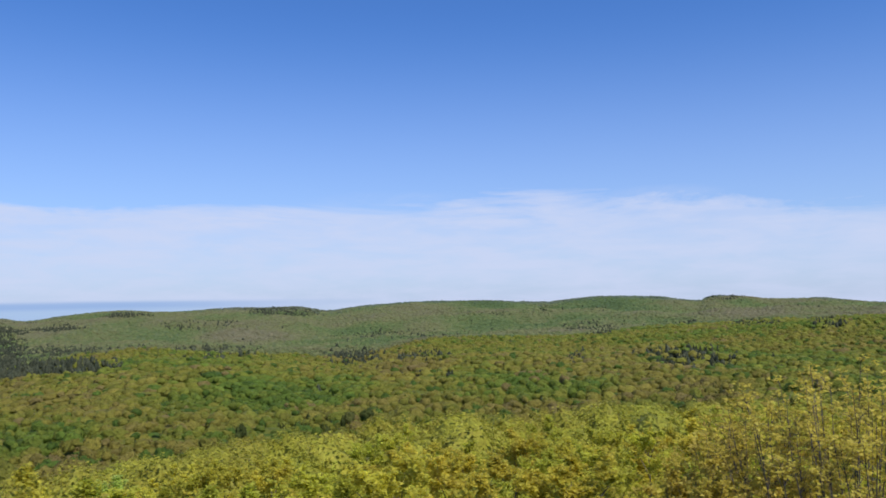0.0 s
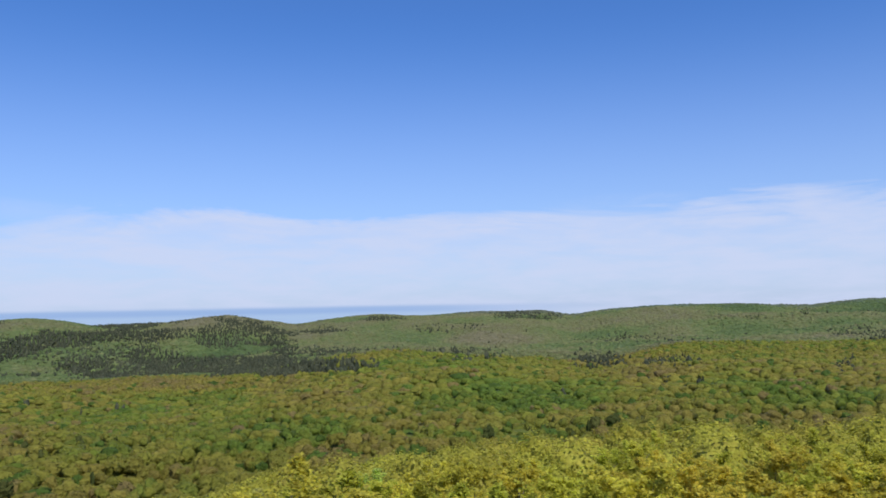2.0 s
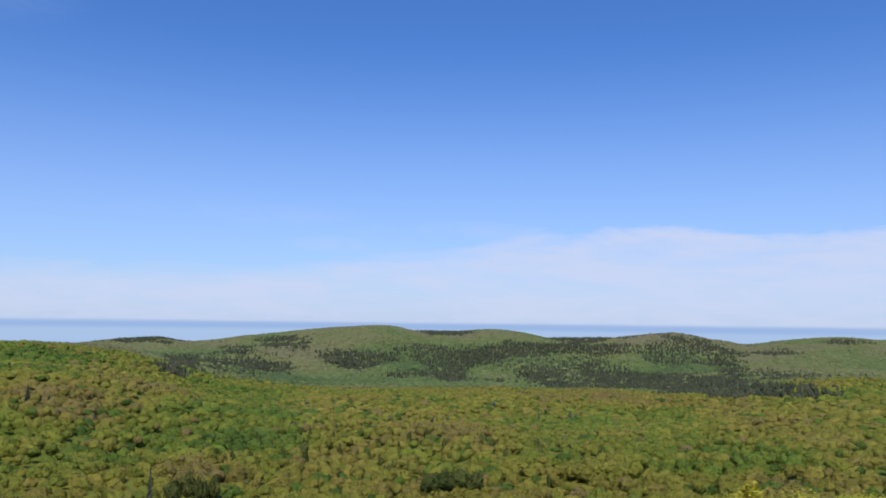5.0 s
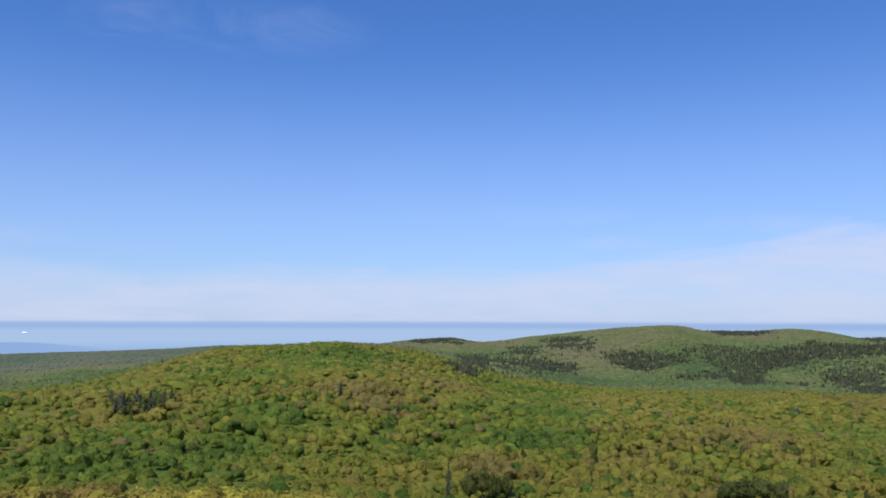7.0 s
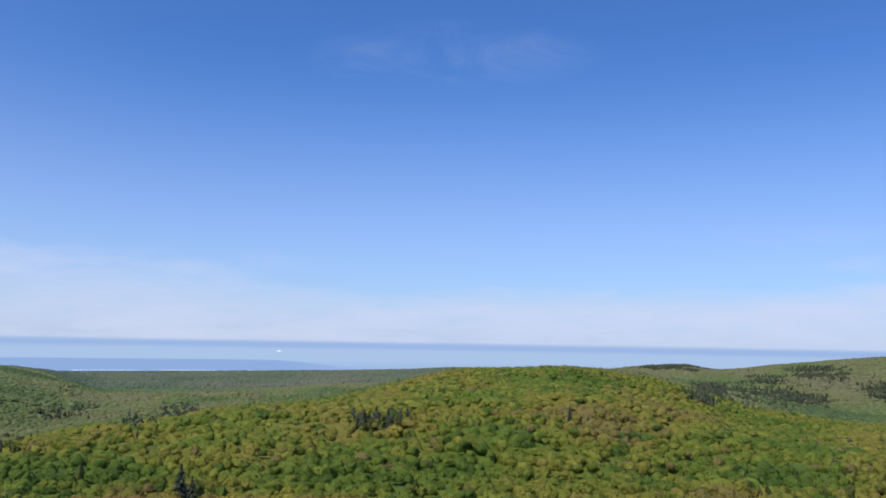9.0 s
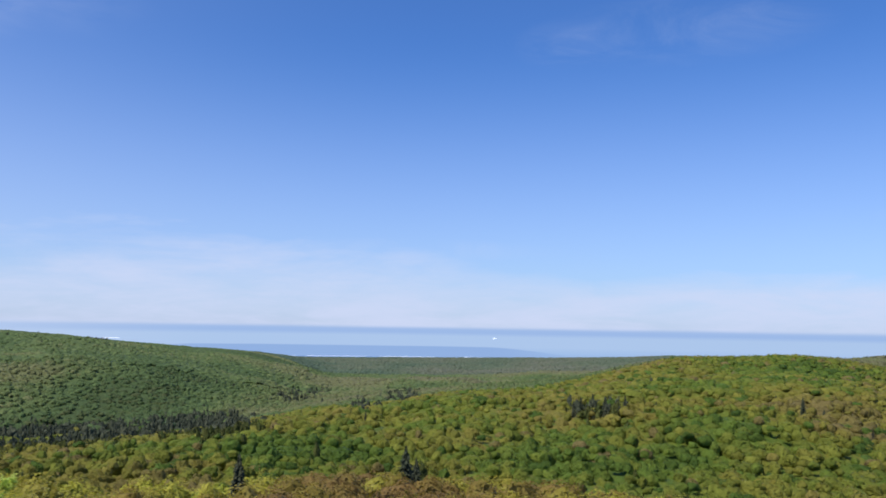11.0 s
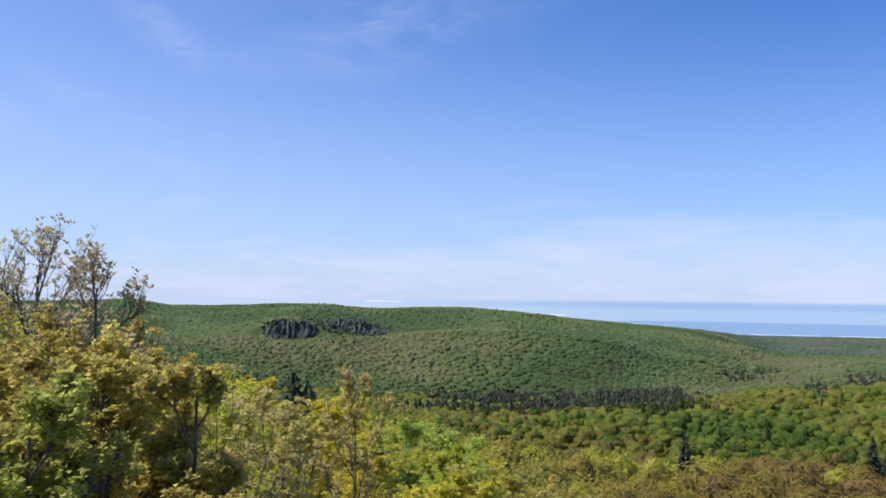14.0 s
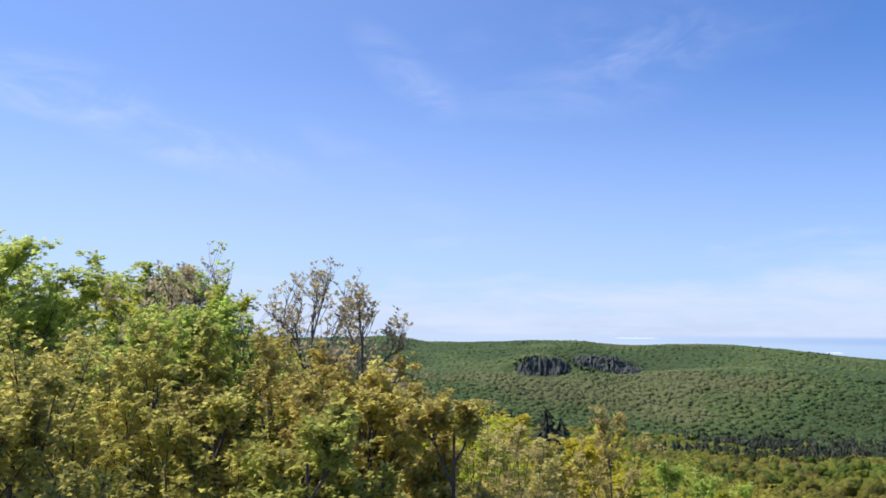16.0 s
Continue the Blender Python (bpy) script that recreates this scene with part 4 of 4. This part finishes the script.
DARK_HILL = [(36.8, -1.6, 8.5, 0.35, 0.8), (46.4, -2.9, 1.8, 1.0, 0.6), (33.7, -3.7, 6.3, 0.5, 1.1), (46.4, -0.73, 1.6, 0.14, 1.0), (37.1, -1.08, 1.4, 0.16, 1.0), (30.8, -1.7, 2.4, 0.9, 0.8),
             (24.9, -3.05, 1.5, 0.25, 0.25), (27.3, -3.1, 0.8, 0.8, 0.35), (63.7, -2.74, 1.1, 0.45, 0.8), (59.5, -2.65, 2.5, 0.8, 0.45), (57.0, -1.45, 1.4, 0.35, 0.6), (52.0, -2.55, 2.2, 0.55, 0.85),
             (48.1, -3.4, 2.4, 0.3, 0.8), (43.5, -2.05, 2.7, 0.45, 0.9), (38.8, -3.5, 2.0, 0.45, 0.9), (65.8, -1.25, 2.2, 0.18, 1.0), (52.0, -8.3, 9.0, 1.8, 0.03), (39.2, -2.88, 4.6, 1.16, 0.36)]
WEST_STANDS = [(120.3, -6.7, 5.7, 0.75, 1.0), (111.8, -6.5, 3.2, 0.65, 0.85), (105.1, -4.6, 1.5, 0.33, 0.9), (98.4, -4.4, 1.2, 0.3, 0.7), (101.2, -5.2, 0.8, 0.3, 0.6), (136.9, -5.5, 0.7, 0.3, 0.6),
               (131.6, -2.0, 2.0, 0.3, 0.55), (118.1, -0.96, 0.8, 0.18, 0.7), (126.0, -6.7, 1.6, 0.6, 0.7), (130.5, -6.3, 1.2, 0.35, 0.4), (135.3, -5.75, 0.45, 0.5, 1.0), (138.6, -5.3, 0.9, 0.35, 0.8), (85.0, -5.0, 1.6, 0.4, 0.6)]

# stands of one leaf colour, hill by hill: bearing, rise, half width, half height (degrees), leaf tint
EAST_LEAF = [(24.3, -5.4, 4.2, 1.3, 0.45), (10.7, -5.9, 6.0, 0.9, 0.09), (25.5, -7.7, 3.0, 0.9, 0.13), (20.2, -3.8, 3.5, 0.5, 0.33), (-4.0, -5.5, 4.5, 0.5, 0.15), (-12.9, -5.3, 4.6, 0.7, 0.40), (4.1, -7.3, 4.6, 0.5, 0.46),
             (-17.0, -6.3, 2.5, 0.6, 0.48), (-4.4, -7.2, 4.0, 0.5, 0.45), (-8.0, -3.9, 10.0, 0.7, 0.33), (-22.0, -3.0, 6.0, 0.7, 0.30), (14.0, -8.2, 4.0, 0.6, 0.22), (4.0, -4.2, 4.0, 0.4, 0.42)]
MIDDLE_LEAF = [(60.8, -6.3, 5.0, 1.6, 0.10), (42.3, -5.4, 4.0, 0.7, 0.40), (50.8, -5.9, 5.0, 0.9, 0.35), (29.3, -8.0, 4.5, 0.9, 0.12), (37.6, -7.7, 3.0, 0.9, 0.30), (25.6, -9.7, 2.0, 0.8, 0.48), (62.3, -9.1, 2.0, 0.7, 0.48),
               (51.8, -9.1, 3.6, 1.5, 0.36), (35.0, -4.7, 6.0, 0.3, 0.52), (35.0, -6.2, 6.0, 0.6, 0.26), (46.0, -7.4, 4.0, 0.8, 0.42), (34.0, -10.5, 8.0, 1.0, 0.30)]
WEST_LEAF = [(70.0, -4.5, 5.0, 1.1, 0.46), (77.5, -5.9, 3.6, 1.3, 0.09), (84.5, -3.4, 4.0, 0.6, 0.31), (74.5, -2.2, 5.0, 0.6, 0.14), (88.5, -5.2, 4.5, 0.9, 0.36), (84.0, -8.0, 7.0, 0.9, 0.11), (70.0, -8.2, 3.5, 1.0, 0.22),
             (105.4, -8.3, 4.0, 1.4, 0.09), (96.3, -7.2, 3.0, 0.8, 0.36), (115.0, -9.8, 3.0, 1.0, 0.50), (114.6, -8.2, 6.0, 0.45, 0.28), (102.0, -10.0, 3.5, 0.5, 0.46), (118.0, -9.0, 3.0, 0.6, 0.46), (123.5, -8.6, 3.5, 0.8, 0.46), (78.0, -4.2, 3.0, 0.4, 0.36)]
# olive spurs on the far western hill
SPURS = [(127.1, -2.8, 1.3, 0.7), (119.6, -2.8, 3.3, 0.6), (124.0, -5.0, 6.0, 0.5), (112.0, -4.6, 6.0, 0.35), (134.0, -1.2, 3.0, 0.3), (105.0, -3.9, 5.0, 0.25)]


def conifer_share(r, az):
    s = np.where(((az > 66) & (az < 84) & (r > 800)) | (r < 330), 0.0, 0.008)
    z, tall = land(r, az)
    el = np.degrees(np.arctan2(z + tall - EYE, r))
    x, y = -np.sin(np.radians(az)) * r, np.cos(np.radians(az)) * r
    warp = 0.5 * wave(x, y, 130, 53) + 0.35 * wave(x, y, 48, 54)
    for a, e, da, de, p in [(*q[:4], q[4] * 0.6) for q in EAST_STANDS + FAR_EAST_STANDS] + [(*q[:4], q[4] * 2.5) for q in DARK_HILL] + WEST_STANDS:
        q = np.sqrt(((az - a) / da) ** 2 + ((el - e) / de) ** 2) + warp
        s = np.maximum(s, np.where(r > 250, p * np.clip((1.35 - q) * 1.4, 0, 1), 0))
    ragged = np.clip(0.9 + 0.75 * wave(x, y, 60, 51) + 0.4 * wave(x, y, 21, 52), np.where((az > 27) & (az < 56), 0.72, 0.15), 1.3)
    return np.where(r > 720, s * ragged, s)


def tints(x, y, r, az):
    """Which leaf colour a tree has: green to yellow to rusty, in stands of a few dozen trees; haze is painted in beyond
    the crest.
    """
    z, tall = land(r, az)
    el = np.degrees(np.arctan2(z + tall - EYE, r))
    t, total = np.full(len(x), 0.29 * 0.25), np.full(len(x), 0.25)
    for a, e, da, de, tone in EAST_LEAF + MIDDLE_LEAF + WEST_LEAF:
        w = np.exp(-((((az - a) / da) ** 2 + ((el - e) / de) ** 2) ** 1.5))
        t, total = t + w * tone, total + w
    t = t / total + 0.03 * np.exp(-((az - 48) / 22) ** 2) + 0.09 * wave(x, y, 110, 21) + 0.10 * wave(x, y, 38, 22) + rng.normal(0, 0.048, len(x))
    rusty = np.exp(-((r - 160) / 70) ** 2) * np.clip((az - 60) / 15, 0, 1)
    t = np.where((r < 125) & (az < 62), 0.34 + 0.35 * (t - 0.33), t + 0.16 * rusty)
    t = np.where((r < 240) & (az > 62) & (az < 122), 0.52 - 0.22 * np.clip((az - 104) / 12, 0, 1) + 0.15 * wave(x, y, 25, 31) + rng.normal(0, 0.05, len(x)), t)
    t = np.where((r < 125) & (az >= 122), 0.28 + 0.4 * (t - 0.33), t)
    t = np.where(r < 330, np.clip(t, 0.02, 0.66), np.clip(t, 0.02, 0.54))
    # single dark crowns, and bare grey-brown ones still in bud
    odd = rng.random(len(x))
    t = np.where((r > 300) & (odd < 0.07), rng.uniform(0.0, 0.06, len(x)), np.where((r > 300) & (odd > 0.975), 0.54, t))
    # beyond the crest the tint moves to the colours with haze painted in
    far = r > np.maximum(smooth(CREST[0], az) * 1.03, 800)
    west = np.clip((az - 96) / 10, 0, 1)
    # lighter olive on spurs, greener in hollows, which also paints in relief shading
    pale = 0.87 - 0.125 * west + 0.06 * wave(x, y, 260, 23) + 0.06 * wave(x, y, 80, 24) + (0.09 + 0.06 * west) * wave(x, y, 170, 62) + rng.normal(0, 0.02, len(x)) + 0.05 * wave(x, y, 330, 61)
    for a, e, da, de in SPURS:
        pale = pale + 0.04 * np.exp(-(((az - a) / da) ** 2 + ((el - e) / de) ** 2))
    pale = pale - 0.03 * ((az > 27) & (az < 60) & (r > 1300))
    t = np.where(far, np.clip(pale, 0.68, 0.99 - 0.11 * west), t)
    return np.clip(t, 0.02, 0.98)


TIERS = [("woods", 64, 92, 6.4, 4.0, [crown_shape(2, 15, 1300, 0.042, -0.5, 0.84, 0.35) for _ in range(6)], "yellow-green leafing canopy falling away below the lookout"),
         ("woods", 92, 140, 7.0, 4.0, [crown_shape(2, 15, 1000, 0.05, -0.5, 0.86, 0.33) for _ in range(6)], "golden-green leafing canopy on the slope below the lookout"),
         ("woods", 140, 330, 8.0, 4.0, [crown_shape(2, 13, 380, 0.07, -0.4, 0.9, 0.33) for _ in range(10)], "leafing hardwoods with rusty and green crowns below the lookout"),
         ("woods", 330, 460, 9.0, 6.5, [crown_shape(3, 15, 240, 0.065, -0.3, 0.95, 0.36) for _ in range(14)], "mixed hardwoods in spring colours on the near slopes"),
         ("woods", 460, 680, 9.2, 6.5, [crown_shape(2, 12, 110, 0.08, -0.3, 0.95, 0.36) for _ in range(14)], "mixed hardwoods in green and olive on the near hills"),
         ("woods", 680, 900, 9.6, 7.0, [crown_shape(2, 10, 40, 0.10, -0.1, 0.96, 0.33) for _ in range(16)], "mixed green and olive hardwoods on the middle hills"),
         ("woods", 900, 1250, 9.2, 6.0, [crown_shape(1, 7, 24, 0.15, 0.0, 0.97, 0.3) for _ in range(16)], "green and olive hardwoods on the hill crests"),
         ("woods", 1250, 2500, 11.0, 7.0, [crown_shape(1, 6, 0, 0.3, 0.0) for _ in range(16)], "green hardwoods on the far hills, softened by painted haze"),
         ("woods", 2450, 4300, 15.0, 5.0, [crown_shape(1, 5, 0, 0.0, 0.0) for _ in range(9)], "woods along the far ridge and lake plain with painted haze")]
needle = {2: [spruce_shape(7, 5) for _ in range(3)] + [pine_shape(2) for _ in range(3)] + [pine_shape(1) for _ in range(4)], 1: [spruce_shape(3, 4) for _ in range(2)] + [pine_shape(1) for _ in range(6)]}
# the lower foliage that closes the canopy between the crowns
LOW_A = np.arange(-33, 174.1, 0.3)
for lo, hi, count, share in ((330, 690, 56, 0.42), (680, 1260, 70, 0.54), (1250, 2520, 110, 0.67)):
    rs = np.geomspace(lo, hi, count)
    r2, a2 = np.meshgrid(rs, LOW_A, indexing="ij")
    x2, y2 = -np.sin(np.radians(a2)) * r2, np.cos(np.radians(a2)) * r2
    lumps = (0.10 * wave(x2, y2, 34, 41) + 0.20 * wave(x2, y2, 85, 42)) * (1.6 if lo > 1200 else 1.0) + 0.12 * wave(x2, y2, 9, 43) + rng.uniform(-0.06, 0.06, r2.shape)
    fill = np.where(on_rock(r2, a2), -0.2, share + lumps - 0.45 * np.clip(conifer_share(r2.ravel(), a2.ravel()).reshape(r2.shape), 0, 1))
    me = ring_sheet("woods", rs, LOW_A, lambda r, a: land(r, a)[0] + land(r, a)[1] * fill, False)
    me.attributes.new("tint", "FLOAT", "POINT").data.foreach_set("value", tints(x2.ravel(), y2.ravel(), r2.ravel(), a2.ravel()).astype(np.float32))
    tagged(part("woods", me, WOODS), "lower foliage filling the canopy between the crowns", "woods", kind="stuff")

for name, lo, hi, step, slack, shapes, label in TIERS:
    x, y, z, tall, r, az = spots(lo, hi, step, slack)
    a = rng.random(len(x)) > np.minimum(conifer_share(r, az) * 1.1, 0.95)
    x, y, z, tall, r, az = x[a], y[a], z[a], tall[a], r[a], az[a]
    if lo < 300:
        size = rng.uniform(0.8, 1.25, len(x)) * step * 0.60
        deep = np.minimum(tall * 0.55, size * rng.uniform(0.95, 1.2, len(x)))
        high = tall * rng.uniform(0.84, 1.12, len(x))
    elif lo < 600:
        size = (0.42 + 0.95 * rng.random(len(x)) ** 1.4) * step * 0.80
        deep = size * rng.uniform(0.85, 1.2, len(x))
        high = tall * (0.98 + 0.09 * wave(x, y, 26, 41) + 0.12 * wave(x, y, 60, 42) + rng.uniform(-0.15, 0.15, len(x)))
    else:
        near = lo < 850
        size = (0.5 + 0.8 * rng.random(len(x))) * step * (0.8 if near else 0.72)
        deep = size * rng.uniform(0.65, 0.95, len(x)) * (0.75 if lo > 1200 else 1.0)
        high = tall * (0.98 + (0.10 * wave(x, y, 34, 41) + 0.20 * wave(x, y, 85, 42)) * np.where((lo > 1200) & (r < smooth(RIDGE[0], az) - 120), 1.6, 1.0) + rng.uniform(-0.07, 0.07, len(x)) * (1.0 if near else 0.6))
    pos = np.stack([x, y, z + high - deep * 1.05], -1)
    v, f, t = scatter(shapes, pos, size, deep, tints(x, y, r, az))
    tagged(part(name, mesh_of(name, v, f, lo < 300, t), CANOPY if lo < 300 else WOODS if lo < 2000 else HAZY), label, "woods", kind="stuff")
    print(name, lo, len(x), len(f))

for lo, hi, step, kind in ((125, 620, 5.5, 2), (620, 1250, 6.5, 2), (1250, 2500, 7.0, 1), (2500, 4250, 9.5, 1)):
    x, y, z, tall, r, az = spots(lo, hi, step, 10.0)
    a = rng.random(len(x)) < conifer_share(r, az) * np.where(r < 1250, 0.75, 1.0) - 0.004
    x, y, z, tall = x[a], y[a], z[a], tall[a]
    v, f, t = scatter(needle[kind][3:] if lo < 600 else needle[kind], np.stack([x, y, z - 0.5], -1), rng.uniform(2.4, 4.2, len(x)) * (0.8 if lo < 600 else 1.0 if lo < 2000 else 1.4), tall * (0.85 + 0.5 * rng.random(len(x)) ** 1.6), rng.random(len(x)))
    tagged(part("conifer_woods", mesh_of("conifer_woods", v, f, True, t), HEMLOCK if lo < 600 else NEEDLE), "dark spruce and pine stands among the hardwoods", "woods", kind="stuff")
    print("conifer", lo, len(x), len(f))


# single spruces and pines that stand out of the hardwoods: bearing, distance, rise of the top, radius
def conifer(kind, seed, tall, rad, label):
    base = new(kind)
    tagged(base, label, "tree", "conifers among the hardwoods")
    v, f = bough_spruce(520) if kind == "spruce_tree" else crown_shape(3, 16, 700, 0.06, -0.6)
    v = v * (rad, rad, tall * 0.9) + (0, 0, tall * 0.1) if kind == "spruce_tree" else v * (rad, rad, tall * 0.36) + (0, 0, tall * 0.63)
    tv, tf = [], []
    tube(tv, tf, Vector((0, 0, -0.5)), Vector((0, 0, tall * 0.6)), tall * 0.016, tall * 0.006, 7)
    part("trunk", mesh_of("trunk", tv, tf, flat=False), BARK, base)
    part("crown", mesh_of("crown", v, f, True, np.full(len(v), (seed * 0.37) % 1)), NEEDLE if kind == "spruce_tree" else HEMLOCK, base)
    return base


SPRUCES = [(135.2, 105, -4.9, 7.0), (134.3, 110, -5.5, 6.0), (109.1, 165, -8.3, 4.4), (98.1, 165, -7.9, 4.8), (97.4, 169, -8.7, 4.0), (65.3, 350, -9.1, 3.4),
           (72.6, 612, -4.0, 5.0), (71.4, 622, -4.7, 3.8), (120.5, 640, -6.3, 4.0)]
for k in range(13):
    SPRUCES.append((83.5 + k * 0.28 + 0.12 * math.sin(k * 2.1), 600 + (k * 37) % 29, -4.3 - 1.1 * ((k * 0.618) % 1), 4.6 + (k * 0.37) % 2.2))
SPRUCES += [(81.5, 620, -4.7, 4.4), (81.1, 625, -4.9, 4.0), (80.8, 618, -4.9, 3.6)]
PINES = [(46.3, 405, -9.6, 6.0), (45.2, 412, -9.5, 6.5), (44.0, 408, -9.8, 5.5), (47.3, 400, -9.9, 5.0), (63.9, 345, -9.7, 4.6), (84.2, 596, -5.2, 5.0), (85.3, 598, -5.1, 5.2), (86.4, 596, -5.3, 4.6), (63.0, 350, -9.4, 5.0), (62.2, 346, -9.9, 4.2), (61.4, 352, -9.8, 3.6), (13.6, 430, -8.0, 4.4),
         (97.0, 330, -8.9, 4.0), (6.5, 455, -7.5, 4.4), (5.2, 470, -7.3, 4.6)]
for kind, places in (("spruce_tree", SPRUCES), ("pine_tree", PINES)):
    for k, (az, r, el, rad) in enumerate(places):
        tall = min(max(rising(az, r, el), 9.0), 24.0)
        word = ("dark green spruce rising out of the hardwoods" if k % 3 else "ragged dark spruce standing among budding hardwoods") if kind == "spruce_tree" else "broad dark pine crown among the hardwoods"
        plant(conifer(kind, k, tall, rad * (1.0 if kind != "spruce_tree" or r < 130 else 0.75), word), az, r, k * 1.7)
